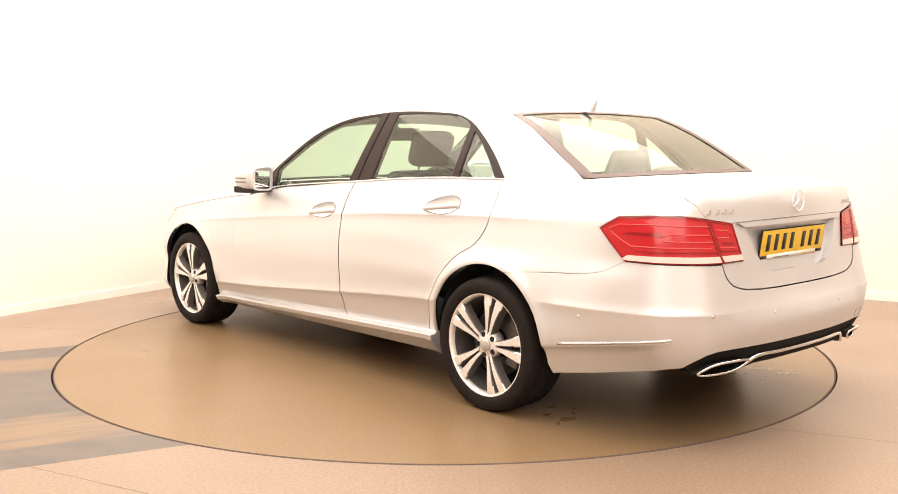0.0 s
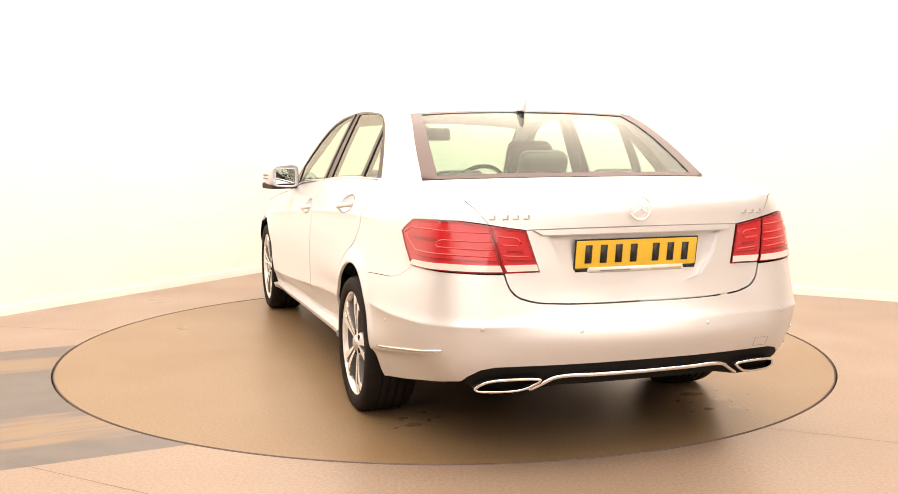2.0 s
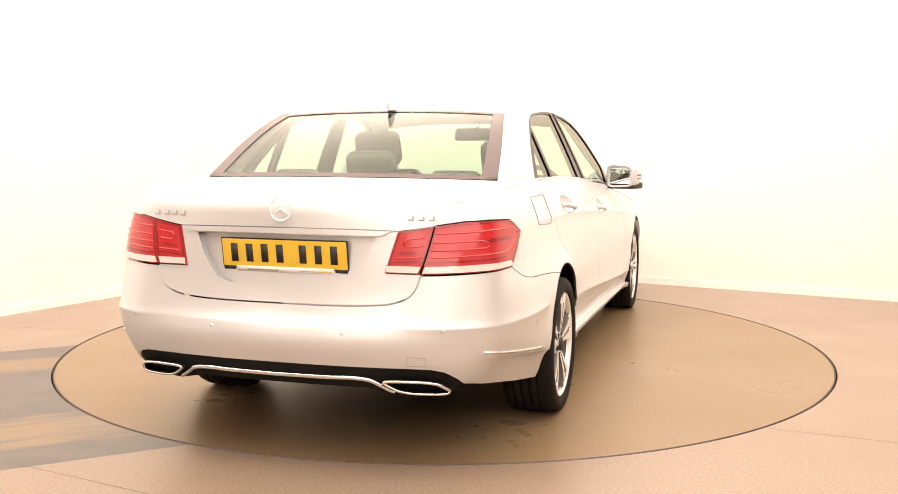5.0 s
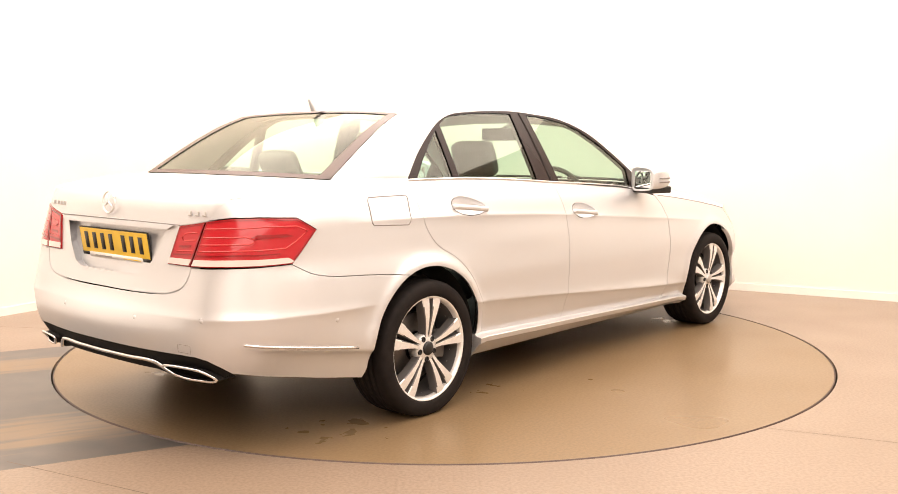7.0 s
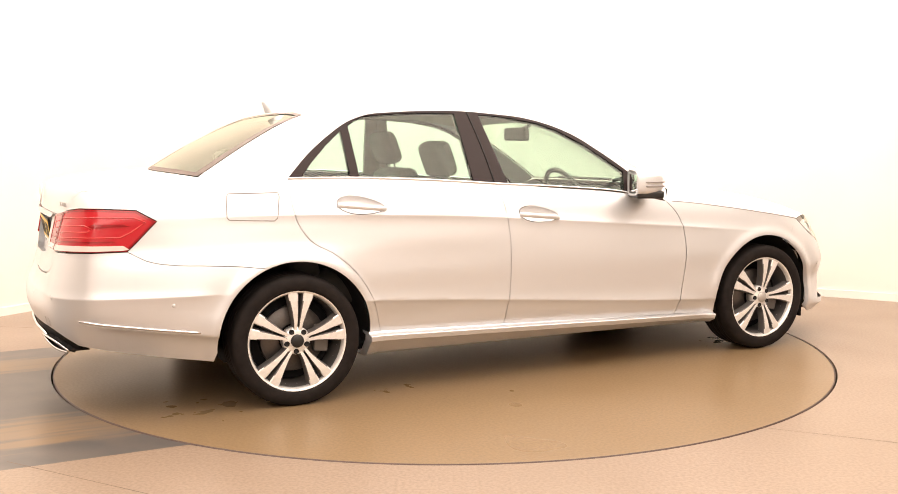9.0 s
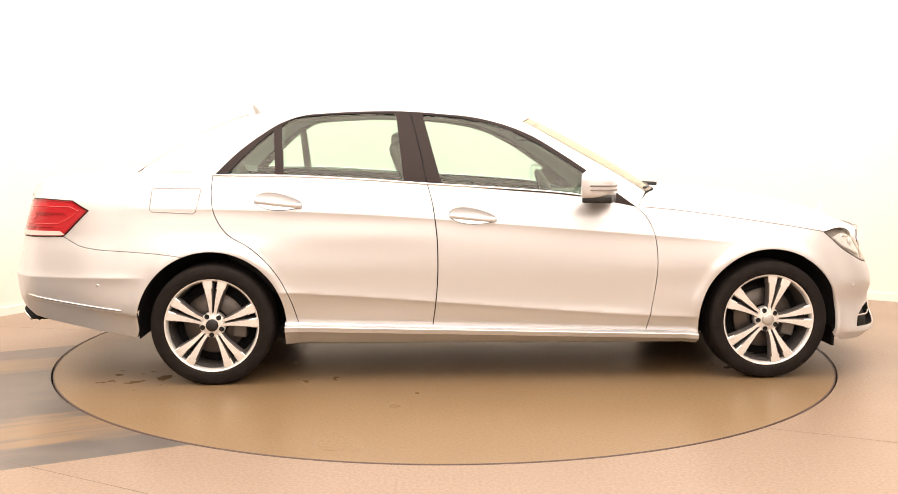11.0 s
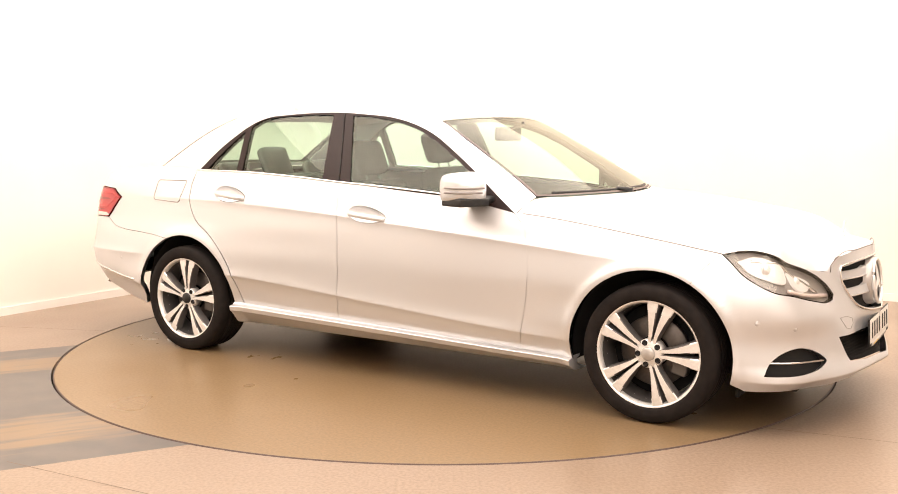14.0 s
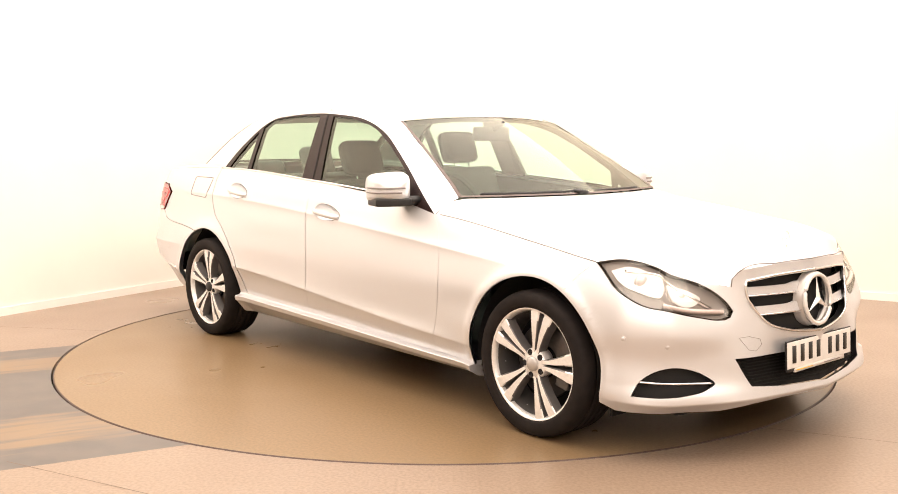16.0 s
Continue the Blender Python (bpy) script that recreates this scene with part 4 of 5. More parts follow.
        # bright strip on the bumper flank
        pts = [body(s, z, 0.001) for s, z in smooth_loop([(-2.40, 0.459), (-2.2, 0.43), (-1.89, 0.386)], 16)]
        part("bumper_strip", tube([(p.x, p.y * side, p.z) for p in pts], 0.0055, 6), M_CHROME, car, "slim chrome bumper strip")
        # rear lamps
        for nm, outline in (("rear_lamp", LAMP_R_OUT), ("boot_lamp", LAMP_R_IN)):
            lamp = skin_part(nm, M_RED, car, outline, "red lens rear lamp", side=side, lift=0.006, depth=0.04, inset=0.003)
            skin_part("lens_border", M_RED_D, lamp, shrink(dense(outline, 0.03), 0.004), "dark red lens border", side=side, lift=0.0078, depth=0.003, inset=0, holes=[shrink(dense(outline, 0.03), 0.011)])
            clear = [(-2.175, 0.769), (-2.20, 0.786), (-2.40, 0.787), (-2.632, 0.781), (-2.643, 0.757), (-2.40, 0.763), (-2.20, 0.765)] if nm == "rear_lamp" else [(-2.648, 0.781), (-2.772, 0.781), (-2.778, 0.758), (-2.66, 0.757)]
            skin_part("clear_strip", M_CLEARLENS, lamp, clear, "clear lower lens strip", side=side, lift=0.009, depth=0.002, inset=0)
            if nm == "rear_lamp":
                guides = ([(-2.60, 0.899), (-2.30, 0.909), (-2.155, 0.906), (-2.105, 0.886), (-2.165, 0.845), (-2.21, 0.822), (-2.42, 0.820), (-2.61, 0.812)], [(-2.60, 0.866), (-2.38, 0.873), (-2.335, 0.860), (-2.36, 0.846), (-2.61, 0.838)])
                shade = [(-2.17, 0.868), (-2.20, 0.878), (-2.33, 0.880), (-2.36, 0.870), (-2.33, 0.864)]
            else:
                guides = ([(-2.635, 0.885), (-2.70, 0.878), (-2.715, 0.862), (-2.70, 0.850), (-2.64, 0.855)], [(-2.645, 0.815), (-2.74, 0.808)])
                shade = [(-2.66, 0.836), (-2.72, 0.832), (-2.725, 0.824), (-2.662, 0.828)]
            for path in guides:
                pts = [body(s, z, 0.005) for s, z in dense(path, 0.02, False)]
                part("light_guide", tube([(p.x, p.y * side, p.z) for p in pts], 0.0032, 6), M_RED_B, lamp, "lighter red light guide")
            skin_part("lens_shade", M_RED_D, lamp, shade, "darker red inner step", side=side, lift=0.0085, depth=0.002, inset=0)
            low = [(-2.23, 0.802), (-2.24, 0.806), (-2.42, 0.806), (-2.62, 0.799), (-2.62, 0.794), (-2.42, 0.801)] if nm == "rear_lamp" else [(-2.655, 0.798), (-2.655, 0.803), (-2.755, 0.797), (-2.755, 0.792)]
            skin_part("lens_shade", M_RED_D, lamp, low, "darker red inner step", side=side, lift=0.0085, depth=0.002, inset=0)
    # front bumper with its openings
    fm = S_FRONT
    fx = WHEEL_X["front"]
    a1 = math.degrees(math.atan2(0.672 - WHEEL_Z, 1.635 - fx))
    front = [(1.635, 0.672), (1.67, 0.71), (1.735, 0.766)] + curve2(LAMP_LOW, 24)[1:] + [(2.365, 0.610), (2.315, 0.656), (2.255, 0.687), (2.31, 0.682), (2.386, 0.668), (2.392, 0.70), (2.43, 0.735), (2.62, 0.752), (fm, 0.757), (fm, 0.713), (2.813, 0.712), (2.608, 0.706), (2.451, 0.691), (2.446, 0.66), (2.455, 0.62), (2.483, 0.577), (2.547, 0.516), (2.62, 0.492), (2.72, 0.474), (fm, 0.464), (fm, 0.395), (2.365, 0.395), (2.39, 0.35), (2.43, 0.285), (2.6, 0.268), (fm, 0.262), (fm, 0.222), (2.6, 0.22), (2.45, 0.212), (2.3, 0.19), (2.05, 0.19), (1.85, 0.19), (1.805, 0.215)] + arc(fx, ARCH_R, -14, a1)
    fog = curve2([(1.93, 0.264), (1.955, 0.315), (2.01, 0.356), (2.08, 0.373), (2.178, 0.362), (2.25, 0.33), (2.277, 0.308), (2.235, 0.285), (2.144, 0.269), (2.03, 0.263)], 40)
    skin_part("front_bumper", M_PAINT, car, front, side=0, depth=0.03, holes=[fog], inset=0.0007, du=0.03, dv=0.018, step=0.02)
    skin_part("lower_grille", M_DIFFUSER, car, [(fm, 0.40), (2.35, 0.40), (2.42, 0.28), (2.6, 0.262), (fm, 0.256)], "black mesh lower grille", side=0, lift=-0.03, depth=0, inset=0)
    for z in np.arange(0.279, 0.392, 0.0125):
        pts = [body(s, z, -0.024) for s in np.linspace(2.40 + (0.39 - z) * 0.3, fm, 14)]
        pts = [tuple(p) for p in pts] + [(p.x, -p.y, p.z) for p in pts[::-1][1:]]
        part("mesh_bar", tube(pts, 0.0022, 4), M_DIFFUSER, car)
    for side in (1, -1):
        fg = skin_part("fog_recess", M_DIFFUSER, car, shrink(fog[:-1], -0.008), "black air intake in the bumper corner", side=side, lift=-0.035, depth=0, inset=0)
        pts = [body(s, z, -0.006) for s, z in smooth_loop([(1.945, 0.318), (2.08, 0.313), (2.275, 0.306)], 16)]
        part("chrome_blade", tube([(p.x, p.y * side, p.z) for p in pts], 0.005, 6), M_CHROME, fg, "thin chrome blade")
        # headlamp
        outline = curve2(LAMP_TOP, 24)[:-1] + curve2(LAMP_LOW, 24)[::-1][:-1]
        lamp = skin_part("headlamp", M_BEZEL, car, outline, "clear headlamp with grey bezel", side=side, lift=-0.025, depth=0, inset=0)
        for zone in ([(1.80, 0.735), (1.86, 0.752), (1.98, 0.735), (2.07, 0.69), (2.06, 0.655), (1.93, 0.665), (1.84, 0.70)], [(2.10, 0.683), (2.17, 0.668), (2.255, 0.622), (2.22, 0.603), (2.12, 0.632)]):
            skin_part("reflector_bowl", M_REFLECT, lamp, curve2(zone + zone[:1], 32)[:-1], "bright reflector bowl", side=side, lift=-0.014, depth=0.02, inset=0)
        skin_part("lamp_lens", M_LENS, lamp, outline, "clear glossy lens", side=side, lift=0.002, depth=0, inset=0.003)
        skin_part("lamp_rim", M_TRIM, lamp, outline, "dark lamp rim", side=side, lift=0.0, depth=0.05, inset=0.002, holes=[shrink(dense(outline, 0.03), 0.006)])
        for s0, z0, r in ((1.955, 0.700, 0.030), (2.17, 0.642, 0.022)):
            c, n = body(s0, z0, -0.020), Vector((0.9, 0.25, 0.1)).normalized()
            bm = lathe([(0.0, 0.012), (r * 0.6, 0.009), (r * 0.9, 0.002), (r, -0.004), (r * 1.08, 0.0), (r * 1.12, -0.008)], 32)
            bm.transform(Matrix.Diagonal((1, side, 1, 1)) @ Matrix.Translation(c) @ Vector((0, 1, 0)).rotation_difference(n).to_matrix().to_4x4())
            part("projector", bm, M_REFLECT, lamp, "round bright projector")
        pts = [body(s, z, -0.012) for s, z in smooth_loop([(2.05, 0.612), (2.2, 0.585), (2.345, 0.572)], 12)]
        part("day_light", tube([(p.x, p.y * side, p.z) for p in pts], 0.011, 6), M_CLEARLENS, lamp, "pale daytime light strip")
        pts = [body(s, z, -0.02) for s, z in smooth_loop([(1.86, 0.735), (2.05, 0.715), (2.16, 0.66), (2.30, 0.585)], 16)]
        part("light_guide", tube([(p.x, p.y * side, p.z) for p in pts], 0.008, 6), M_CHROME, lamp)
    # radiator grille
    g = skin_part("radiator_grille", M_DARK, car, [(fm, 0.72), (2.6, 0.712), (2.44, 0.695), (2.44, 0.62), (2.48, 0.56), (2.54, 0.50), (2.7, 0.468), (fm, 0.455)], "black radiator grille with silver bars", side=0, lift=-0.05, depth=0, inset=0)
    rim = [(2.451, 0.691), (2.446, 0.66), (2.455, 0.62), (2.483, 0.577), (2.547, 0.516), (2.62, 0.492), (2.72, 0.474), (fm, 0.464)]
    top = [(2.451, 0.691), (2.608, 0.706), (2.813, 0.712), (fm, 0.713)]
    for line in (rim, top):
        pts = [body(s, z, 0.002) for s, z in smooth_loop(line, 24)]
        pts = [tuple(p) for p in pts] + [(p.x, -p.y, p.z) for p in pts[::-1][1:]]
        part("grille_rim", tube(pts, 0.006, 6), M_CHROME, g, "chrome grille rim")
    for z, s0 in ((0.645, 2.452), (0.568, 2.495)):
        for side in (1, -1):
            skin_part("grille_bar", M_PAINT, g, [(s0, z - 0.017), (s0, z + 0.017), (2.70, z + 0.017), (2.76, z + 0.026), (2.76, z - 0.026), (2.70, z - 0.017)], "silver grille bar", side=side, lift=-0.014, depth=0.025, inset=0)
            edge = [body(s, z - 0.016, -0.010) for s in np.linspace(s0 + 0.004, 2.75, 10)]
            part("bar_edge", tube([(p.x, p.y * side, p.z) for p in edge], 0.0035, 6), M_CHROME, g, "chrome edge of the grille bar")
    return g


grille = build_ends()


def emblem(name, where, normal, r, parent):
    """A ring with three slim blades."""
    ring = tube([(r * math.cos(q), 0, r * math.sin(q)) for q in (2 * math.pi * k / 40 for k in range(40))], r * 0.09, 8, True)
    for k in range(3):
        q = radians(90 + 120 * k)
        d, p = Vector((math.cos(q), 0, math.sin(q))), Vector((-math.sin(q), 0, math.cos(q)))
        a = [ring.verts.new(v) for v in (d * r * 0.95, p * r * 0.17 - d * r * 0.09, -p * r * 0.17 - d * r * 0.09, Vector((0, r * 0.12, 0)), Vector((0, -r * 0.05, 0)))]
        ring.faces.new((a[0], a[1], a[3]))
        ring.faces.new((a[0], a[3], a[2]))
        ring.faces.new((a[0], a[4], a[1]))
        ring.faces.new((a[0], a[2], a[4]))
    bmesh.ops.recalc_face_normals(ring, faces=ring.faces)
    n = Vector(normal).normalized()
    x = Vector((0, 1, 0)) if abs(n.y) < 0.9 else Vector((1, 0, 0))
    z = n.cross(x) if n.cross(x).z > 0 else -n.cross(x)
    m = Matrix((x, n, z)).transposed().to_4x4()
    ring.transform(Matrix.Translation(where) @ m)
    return part(name, ring, M_ALLOY, parent, "bright ring emblem", smooth=False)


emblem("boot_emblem", (-2.474, 0, 0.983), (-1, 0, 0.08), 0.045, car)
emblem("grille_emblem", (2.216, 0, 0.590), (1, 0, 0.12), 0.102, grille)
bm = lathe([(0.120, -0.035), (0.114, -0.010), (0.108, 0.004), (0.099, 0.005), (0.097, -0.010)], 48)
bm.transform(Matrix.Translation((2.206, 0, 0.590)) @ Matrix.Rotation(radians(-90), 4, "Z"))
part("emblem_ring", bm, M_CAP, grille, "silver ring round the emblem")
stand = emblem("bonnet_emblem", (2.06, 0, 0.832), (1, 0, 0), 0.028, car)
part("emblem_stem", tube([(2.06, 0, 0.775), (2.06, 0, 0.806)], 0.006, 8), M_CHROME, stand)


for k, y in enumerate((0.585, 0.535, 0.495, 0.455, -0.505, -0.545, -0.583)):
    s = -2.56 - (0.66 - abs(y)) * 1.0
    bm = boxes(((-0.003, -0.011, -0.009), (0.003, 0.011, -0.004)), ((-0.003, -0.011, -0.004), (0.003, -0.006, 0.009)), bevel=0.001)
    p = body(-2.62 - (0.60 - abs(y)) * 0.95, 0.957, 0.001)
    bm.transform(Matrix.Translation((p.x, y, p.z)))
    part("boot_badge", bm, M_CAP, car, "small chrome badge bar")


def plate(where_x, z0, z1, half, mat, label, tilt, sgn):
    """A number plate with plain bars in place of its characters."""
    m = Matrix.Translation((where_x, 0, (z0 + z1) / 2)) @ Matrix.Rotation(tilt, 4, "Y")
    h = (z1 - z0) / 2
    bm = boxes(((-0.004, -half, -h), (0.004, half, h)), bevel=0.003)
    bm.transform(m)
    p = part("number_plate", bm, mat, car, label)
    bm = boxes(((-0.0025 if sgn < 0 else -0.006, -half - 0.004, -h - 0.004), (0.006 if sgn < 0 else 0.0025, half + 0.004, h + 0.004)), bevel=0.002)
    bm.transform(m)
    part("plate_border", bm, M_BLACK, p, "thin black plate border")
    x = 0.0045 * sgn
    w = half * 2
    for k in range(7):
        c = (-0.40 + (k + (0.5 if k > 3 else 0)) * 0.123) * w * -sgn * -1
        bm = boxes(((min(x, x + 0.001 * sgn), c - 0.0145, -h * 0.62), (max(x, x + 0.001 * sgn), c + 0.0145, h * 0.68)))
        bm.transform(m)
        part("character_bar", bm, M_INK, p)
    bm = boxes(((-0.006, -half * 0.78, -h - 0.018), (0.003, half * 0.78, -h + 0.004)))
    bm.transform(m)
    part("plate_holder", bm, M_WHITEPLATE, p, "white dealer strip under the plate")
    for c, mat in ((-0.5, M_YELLOW), (0.35, M_SEAM)):
        bm = boxes(((min(x * 1.5, x * 1.7), (c - 0.25) * half, -h - 0.011), (max(x * 1.5, x * 1.7), (c + 0.25) * half, -h - 0.007)))
        bm.transform(m)
        part("text_bar", bm, mat, p)
    for c in (-0.9, 0.9):
        bm = boxes(((-0.005, c * half - 0.025, -h - 0.012), (0.003, c * half + 0.025, -h + 0.002)))
        bm.transform(m)
        part("plate_clip", bm, M_BLACK, p, "black plate clip")
    return p


plate(-2.455, 0.754, 0.864, 0.263, M_YELLOW, "yellow rear number plate", radians(-8), -1)
plate(2.232, 0.332, 0.44, 0.257, M_WHITEPLATE, "white front number plate", radians(-3), 1)


# ---------------------------------------------------------------- wheels
def spoke_blade(q, lean, mat_scale=1.0):
    """One blade of a twin spoke: from the hub to the rim at angle q, set off by lean."""
    bm = bmesh.new()
    d, t = Vector((math.cos(q), 0, math.sin(q))), Vector((-math.sin(q), 0, math.cos(q)))
    secs = []
    for r, off, half, face in ((0.052, 0.0110, 0.0082, -0.012), (0.09, 0.0140, 0.0102, -0.007), (0.14, 0.0220, 0.0160, -0.002), (0.19, 0.0325, 0.0220, 0.000), (0.234, 0.0405, 0.0268, -0.003)):
        c = d * r + t * off * lean
        secs.append([bm.verts.new(c + t * (half * k) + Vector((0, y + face, 0))) for k, y in ((-1.25, -0.045), (-1.0, -0.004), (-0.8, 0.0), (0.8, 0.0), (1.0, -0.004), (1.25, -0.045))])
    for a, b in zip(secs, secs[1:]):
        for k in range(5):
            bm.faces.new((a[k], a[k + 1], b[k + 1], b[k]))
    bmesh.ops.recalc_face_normals(bm, faces=bm.faces)
    return bm


def build_wheel(x, y_face, side, cap_dark, spin, z=WHEEL_Z):
    prof = [(0.243, 0.0), (0.237, 0.003), (0.231, -0.002), (0.226, -0.012), (0.216, -0.06), (0.212, -0.17), (0.225, -0.18)]
    rim = part("wheel", lathe(prof, 72), M_ALLOY, car, "twin five-spoke alloy wheel")
    rim.matrix_basis = Matrix.Translation((x, y_face * side, z)) @ (Matrix.Identity(4) if side == 1 else Matrix.Rotation(math.pi, 4, "Z")) @ Matrix.Rotation(radians(spin), 4, "Y")
    tyre = [(0.238, 0.002), (0.243, 0.008), (0.252, 0.012), (0.272, 0.014), (0.294, 0.011), (0.304, 0.002), (0.309, -0.012), (0.311, -0.03)]
    for k in range(4):  # tread grooves
        c = -0.06 - 0.037 * k
        tyre += [(0.312, c + 0.012), (0.312, c + 0.004), (0.305, c + 0.003), (0.305, c - 0.003), (0.312, c - 0.004)]
    tyre += [(0.310, -0.195), (0.300, -0.215), (0.26, -0.222), (0.225, -0.205)]
    part("tyre", lathe(tyre, 96), M_RUBBER, rim, "black low-profile tyre")
    part("inner_barrel", lathe([(0.220, -0.02), (0.212, -0.10), (0.212, -0.19)], 48), M_ALLOY_D, rim)
    for k in range(5):
        q = radians(90 + 72 * k)
        for lean in (-1, 1):
            sp = part("spoke", spoke_blade(q, lean), M_ALLOY, rim, smooth=False)
            sp.data.materials.append(M_ALLOY_D)
            for f in sp.data.polygons:
                f.material_index = 0 if abs(f.normal.y) > 0.7 else 1
    part("hub", lathe([(0.0, -0.012), (0.03, -0.012), (0.06, -0.014), (0.066, -0.022), (0.066, -0.07), (0.0, -0.07)], 40), M_ALLOY, rim)
    part("centre_cap", lathe([(0.0, 0.002), (0.026, 0.001), (0.031, -0.004), (0.031, -0.02)], 32), M_BLACK if cap_dark else M_CAP, rim, "black open hub centre" if cap_dark else "grey centre cap")
    # black discs on the hub stand in for the shade inside the bolt pockets
    for k in range(5):
        q = radians(90 + 36 + 72 * k)
        bm = lathe([(0.0, -0.012), (0.007, -0.012), (0.0075, -0.0105), (0.0125, -0.0105), (0.0135, -0.016)], 12)
        bm.transform(Matrix.Translation((0.050 * math.cos(q), 0, 0.050 * math.sin(q))))
        part("bolt_pocket_shade", bm, M_DARK, rim)
    part("brake_disc", lathe([(0.07, -0.085), (0.155, -0.085), (0.158, -0.09), (0.158, -0.11), (0.07, -0.11)], 48), M_DISC, rim, "grey steel brake disc")
    part("backing_plate", lathe([(0.0, -0.13), (0.205, -0.13), (0.205, -0.14)], 40), M_DARK, rim, "dark backing plate")
    bm = boxes(((-0.17, -0.12, -0.06), (-0.10, -0.055, 0.07)), bevel=0.01)
    part("brake_caliper", bm, M_ALLOY_D, rim, "grey brake caliper")


build_wheel(WHEEL_X["front"], 0.888, 1, False, 0)
build_wheel(WHEEL_X["rear"], 0.898, 1, False, -15, 0.307)
build_wheel(WHEEL_X["front"], 0.888, -1, False, -14)
build_wheel(WHEEL_X["rear"], 0.898, -1, True, -5, 0.307)

# ---------------------------------------------------------------- inside and small parts
def cushion(lo, hi, r, m=None):
    bm = boxes((lo, hi), bevel=r)
    if m:
        bm.transform(m)
    return bm


def build_inside():
    part("cabin_floor", boxes(((-1.75, -0.72, 0.20), (1.0, 0.72, 0.26))), M_DARK, car)
    part("underbody", boxes(((-1.75, -0.62, 0.20), (1.95, 0.62, 0.27)), bevel=0.03), M_DARK, car, "black underbody")
    part("undertray", boxes(((1.78, -0.66, 0.168), (2.02, 0.66, 0.22)), bevel=0.02), M_DARK, car, "black undertray behind the chin")
    for side in (1, -1):
        part("air_deflector", boxes(((1.80, 0.72 * side - 0.10, 0.155), (1.815, 0.72 * side + 0.10, 0.26)), bevel=0.004), M_DIFFUSER, car, "black rubber flap ahead of the wheel")
    part("parcel_shelf", boxes(((-1.93, -0.62, 0.98), (-1.40, 0.62, 1.0)), bevel=0.008), M_DASH, car)
    part("front_bulkhead", boxes(((0.98, -0.70, 0.25), (1.02, 0.70, 0.90))), M_DARK, car)
    part("rear_bulkhead", boxes(((-1.98, -0.66, 0.3), (-1.94, 0.66, 0.99))), M_DARK, car)
    part("dashboard", boxes(((0.45, -0.70, 0.62), (0.98, 0.70, 0.93)), bevel=0.06), M_DASH, car, "dark grey dashboard")
    # headliner under the roof
    rail = smooth_loop(PILLAR[4:11], 16)
    rows = [crown_row((p[0], p[1] - 0.02, p[2] - 0.03), (-1.2 + 1.4 * k / 16, 0, roof_mid(-1.2 + 1.4 * k / 16) - 0.035), 8) for k, p in enumerate(rail)]
    part("headliner", loft(rows, Vector((0, 0, -1)), (1, -1)), M_LINING, car, "pale grey headliner")
    for y, low in ((0.38, 0.03), (-0.38, 0.085)):
        seat = part("front_seat", cushion((-0.25, y - 0.25, 0.42), (0.28, y + 0.25, 0.60), 0.06), M_SEAT, car, "black leather front seat")
        m = Matrix.Translation((-0.22, y, 0.55 - low)) @ Matrix.Rotation(radians(-20), 4, "Y")
        part("backrest", cushion((-0.08, -0.24, 0), (0.06, 0.24, 0.58), 0.06, m), M_SEAT, seat)
        part("headrest", cushion((-0.06, -0.135, 0.62), (0.04, 0.135, 0.82), 0.05, m), M_SEAT, seat)
        for k in (-0.06, 0.06):
            part("headrest_post", tube([m @ Vector((-0.01, k, 0.55)), m @ Vector((-0.01, k, 0.65))], 0.006, 6), M_CHROME, seat)
    part("rear_bench", cushion((-1.30, -0.66, 0.42), (-0.80, 0.66, 0.60), 0.06), M_SEAT, car, "black leather rear bench")
    m = Matrix.Translation((-1.28, 0, 0.55)) @ Matrix.Rotation(radians(-24), 4, "Y")
    back = part("rear_backrest", cushion((-0.08, -0.66, 0), (0.06, 0.66, 0.50), 0.05, m), M_SEAT, car)
    for y, top in ((0.40, 0.60), (0.0, 0.70), (-0.40, 0.60)):
        part("headrest", cushion((-0.05, y - 0.12, 0.47), (0.04, y + 0.12, top), 0.045, m), M_SEAT, back)
    ring = [(0.0, 0.185 * math.cos(q), 0.185 * math.sin(q)) for q in (2 * math.pi * k / 32 for k in range(32))]
    m = Matrix.Translation((0.36, -0.38, 0.90)) @ Matrix.Rotation(radians(-25), 4, "Y")
    wheel = part("steering_wheel", tube([m @ Vector(p) for p in ring], 0.015, 8, True), M_SEAT, car, "black steering wheel")
    bm = boxes(((-0.02, -0.17, -0.03), (0.01, 0.17, 0.03)), ((-0.03, -0.07, -0.07), (0.01, 0.07, 0.06)), bevel=0.01)
    bm.transform(m)
    part("wheel_boss", bm, M_DASH, wheel)
    mir = part("rear_view_mirror", cushion((0.22, -0.13, 1.235), (0.26, 0.13, 1.315), 0.018), M_BLACK, car, "black rear-view mirror")
    part("mirror_stem", tube([(0.26, 0, 1.30), (0.34, 0, 1.335)], 0.012, 6), M_BLACK, mir)
    # shark-fin aerial
    fin = bmesh.new()
    rows = []
    for t in (0, 0.25, 0.5, 0.75, 1.0):
        x0, x1 = -1.20 - 0.10 * t, -1.33 - 0.02 * t
        w = 0.022 * (1 - 0.85 * t)
        rows.append([(x0, 0, 1.392 + 0.06 * t), ((x0 + x1) / 2, w, 1.39 + 0.06 * t), (x1, 0, 1.385 + 0.06 * t)])
    loft(rows, Vector((0, 1, 0)), (1, -1), fin)
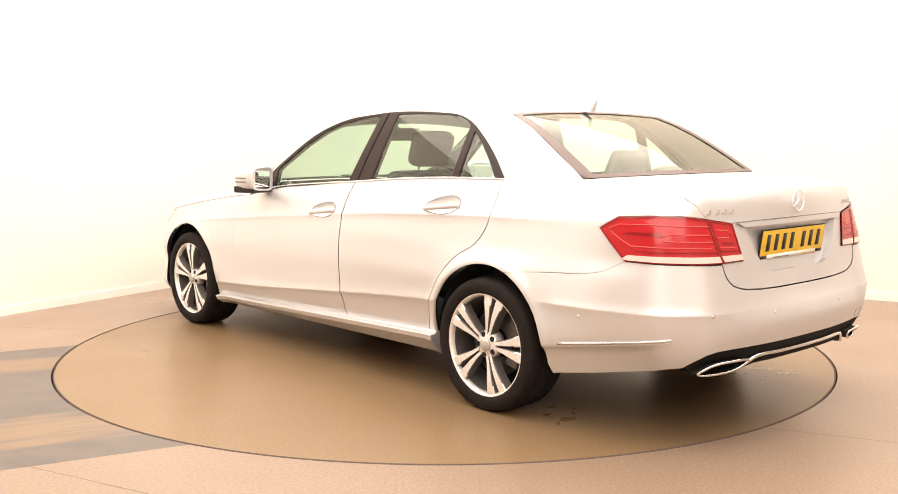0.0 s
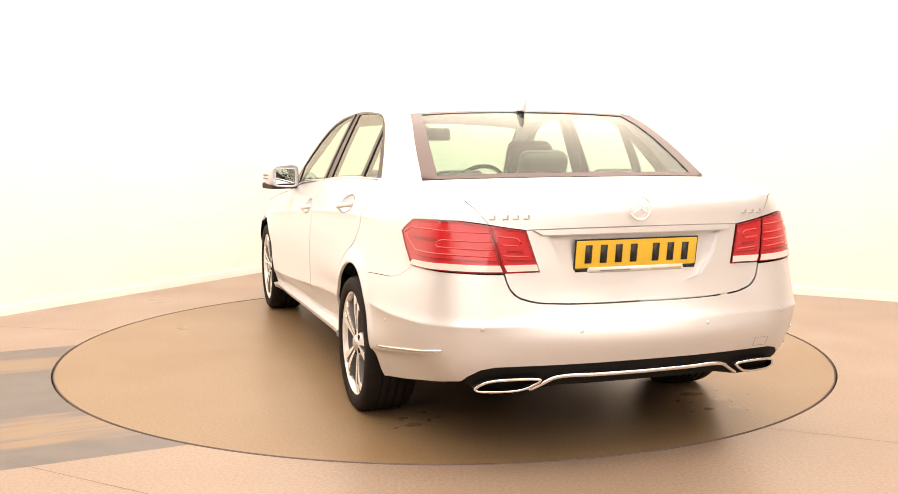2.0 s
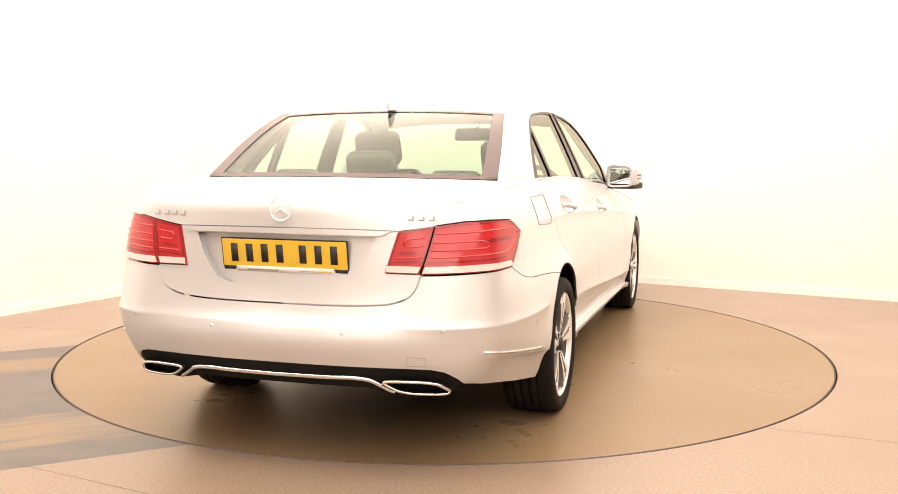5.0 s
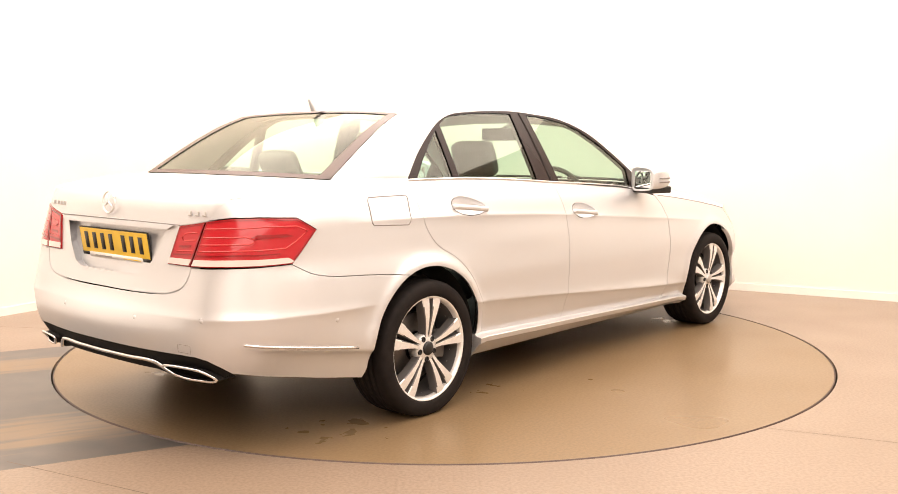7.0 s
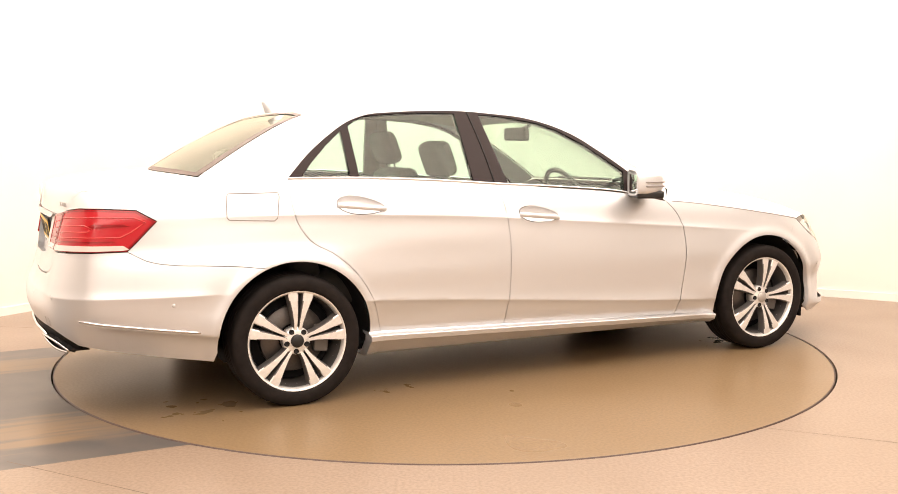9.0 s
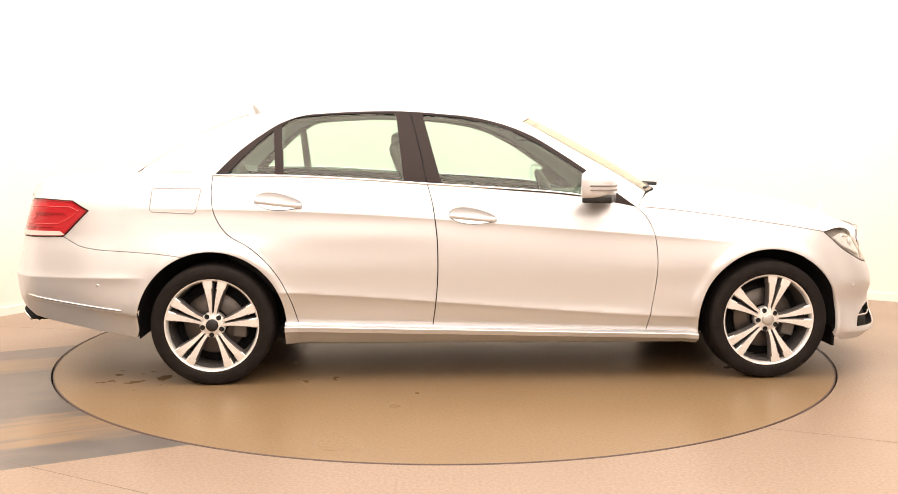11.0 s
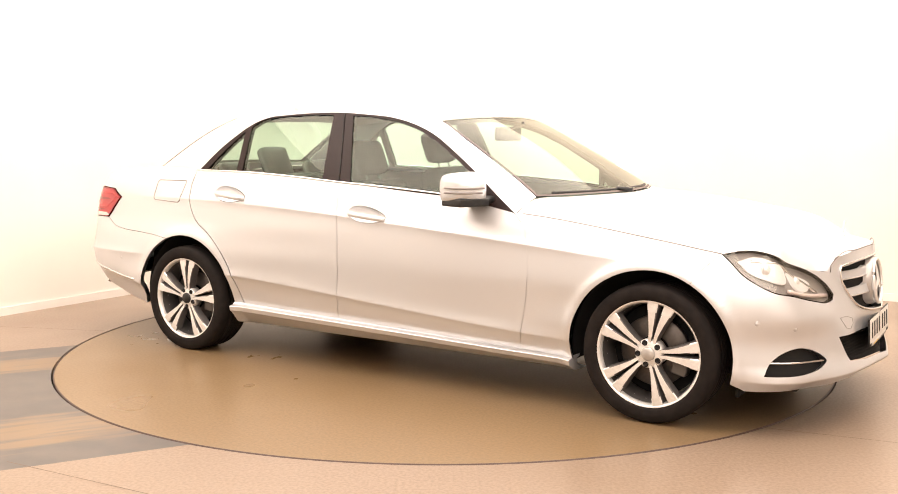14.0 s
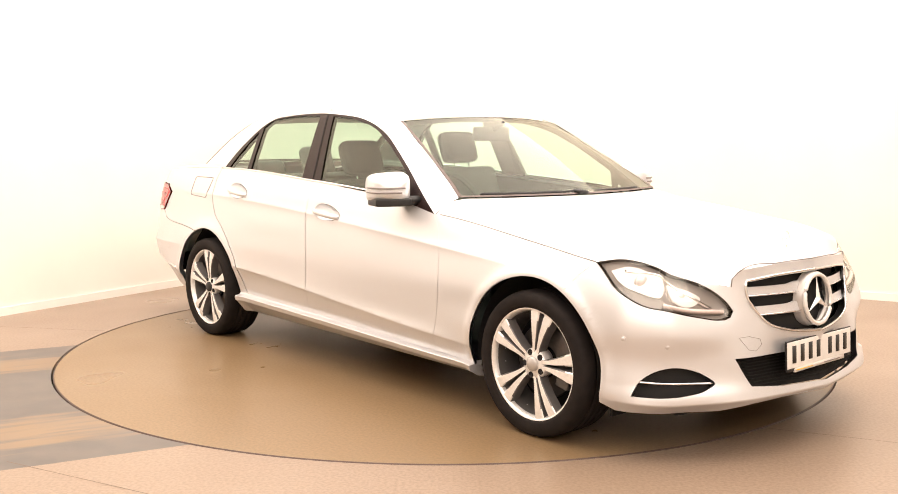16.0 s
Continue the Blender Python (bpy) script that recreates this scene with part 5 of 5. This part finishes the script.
    bmesh.ops.recalc_face_normals(fin, faces=fin.faces)
    part("aerial_fin", fin, M_PAINT, car, "silver shark-fin aerial")
    for side in (1, -1):
        # door mirrors
        bm = bmesh.new()
        rows = []
        for x, hy, lo, hi in ((-0.118, 0.072, -0.045, 0.055), (-0.128, 0.084, -0.053, 0.064), (-0.130, 0.094, -0.060, 0.072), (-0.118, 0.101, -0.064, 0.078), (-0.06, 0.100, -0.063, 0.080), (0.0, 0.094, -0.058, 0.074), (0.045, 0.078, -0.046, 0.058), (0.068, 0.050, -0.028, 0.034), (0.076, 0.01, -0.004, 0.006)):
            row = []
            for k in range(33):
                q = 2 * math.pi * k / 32
                cy, cz = math.copysign(abs(math.cos(q)) ** 0.45, math.cos(q)), math.copysign(abs(math.sin(q)) ** 0.45, math.sin(q))
                out = 0.5 + 0.5 * cy * side  # 1 at the outer end
                row.append(Vector((x, hy * cy, (hi if cz > 0 else -lo) * 1.14 * cz * (1.0 - 0.16 * out))))
            rows.append([bm.verts.new(v) for v in row[:-1]])
        for r0, r1 in zip(rows, rows[1:]):
            for k in range(32):
                bm.faces.new((r0[k], r0[(k + 1) % 32], r1[(k + 1) % 32], r1[k]))
        bm.faces.new(rows[-1])
        bm.faces.new(rows[0])
        bmesh.ops.recalc_face_normals(bm, faces=bm.faces)
        place = Matrix.Translation((0.545, 0.940 * side, 1.005)) @ Matrix.Rotation(radians(20 * side), 4, "Z") @ Matrix.Diagonal((0.8, 1, 1, 1))
        bm.transform(place)
        mir = part("door_mirror", bm, M_PAINT, car, "silver door mirror with indicator strip")
        bm = cushion((-0.004, -0.071, -0.044), (0.004, 0.071, 0.053), 0.004)
        bm.transform(place @ Matrix.Translation((-0.121, 0, 0)))
        part("mirror_glass", bm, M_MIRROR, mir)
        bm = cushion((-0.125, -0.09, -0.014), (0.06, 0.09, 0.026), 0.012)
        bm.transform(place @ Matrix.Translation((0.0, 0, -0.062)))
        part("mirror_base", bm, M_BLACK, mir, "black mirror underside")
        part("mirror_arm", tube([(0.56, 0.90 * side, 0.955), (0.60, 0.80 * side, 0.955)], 0.022, 8), M_BLACK, mir)
        for zz, x0 in ((0.012, 0.0), (-0.010, -0.02)):
            pts = []
            for k in range(15):
                t = k / 14 * (5.4 + x0 * 30)
                i = min(int(t), 5)
                path = ((-0.07, 0.103), (0.0, 0.097), (0.047, 0.081), (0.071, 0.053), (0.079, 0.012), (0.071, -0.045), (0.06, -0.06))
                x = path[i][0] + (path[i + 1][0] - path[i][0]) * (t - i)
                y = path[i][1] + (path[i + 1][1] - path[i][1]) * (t - i)
                pts.append(place @ Vector((x, y * side, zz)))
            part("indicator_strip", tube(pts, 0.005, 6), M_SEAM, mir, "dark indicator strip")
    # fuel flap
    flap = [(-1.735, 1.0), (-1.50, 1.0), (-1.495, 0.985), (-1.515, 0.885), (-1.53, 0.872), (-1.74, 0.882), (-1.75, 0.895), (-1.745, 0.985)]
    ring = [body(s, z, 0.0008) for s, z in dense(flap, 0.02)]
    part("fuel_flap", tube([(p.x, -p.y, p.z) for p in ring], 0.0024, 5, True), M_SEAM, car, "rounded fuel flap seam")
    # towing eye covers
    for side, loop in ((-1, [(-2.625, 0.448), (-2.69, 0.449), (-2.695, 0.415), (-2.63, 0.414)]), (-1, [(2.388, 0.474), (2.44, 0.476), (2.494, 0.462), (2.50, 0.44), (2.467, 0.418), (2.43, 0.425)])):
        ring = [body(s, z, 0.0006) for s, z in dense(loop, 0.012)]
        part("tow_cover", tube([(p.x, p.y * side, p.z) for p in ring], 0.0008, 5, True), M_SEAM, car, "towing eye cover outline")
    # parking sensors
    spots = [(-2.0, 0.516), (-2.561, 0.551), (-2.935, 0.532), (1.895, 0.485), (2.065, 0.458)]
    for side in (1, -1):
        for s, z in spots:
            p, n = body(s, z, 0.0), body_normal(s, z)
            bm = lathe([(0.0, 0.0006), (0.0085, 0.0006), (0.0095, -0.0015), (0.0108, -0.0015), (0.0115, 0.0007), (0.013, -0.001)], 20)
            bm.transform(Matrix.Diagonal((1, side, 1, 1)) @ Matrix.Translation(p) @ Vector((0, 1, 0)).rotation_difference(n).to_matrix().to_4x4())
            part("parking_sensor", bm, M_PAINT, car)
    # wipers
    part("wiper_pivot", tube([(0.90, -0.09, 0.982), (0.95, -0.09, 0.990), (1.03, -0.09, 0.984)], 0.011, 8), M_BLACK, car, "black wiper pivot")
    for y0, y1 in ((-0.10, -0.62), (0.50, 0.0)):
        a = [(0.95 - 0.17 * (y / 0.72) ** 2, y, 0.985 - 0.004 * 0) for y in np.linspace(y0, y1, 10)]
        part("wiper", tube(a, 0.009, 6), M_BLACK, car, "black windscreen wiper")


build_inside()


# ---------------------------------------------------------------- what moves
def motions():
    rows = [(t, pose(TX, TY, 0, 0, 0, a)) for t, a in TURNS]
    walk(turntable, rows)
    walk(car, [(t, m @ Matrix.Translation((-PX, -PY, 0))) for t, m in rows])


motions()
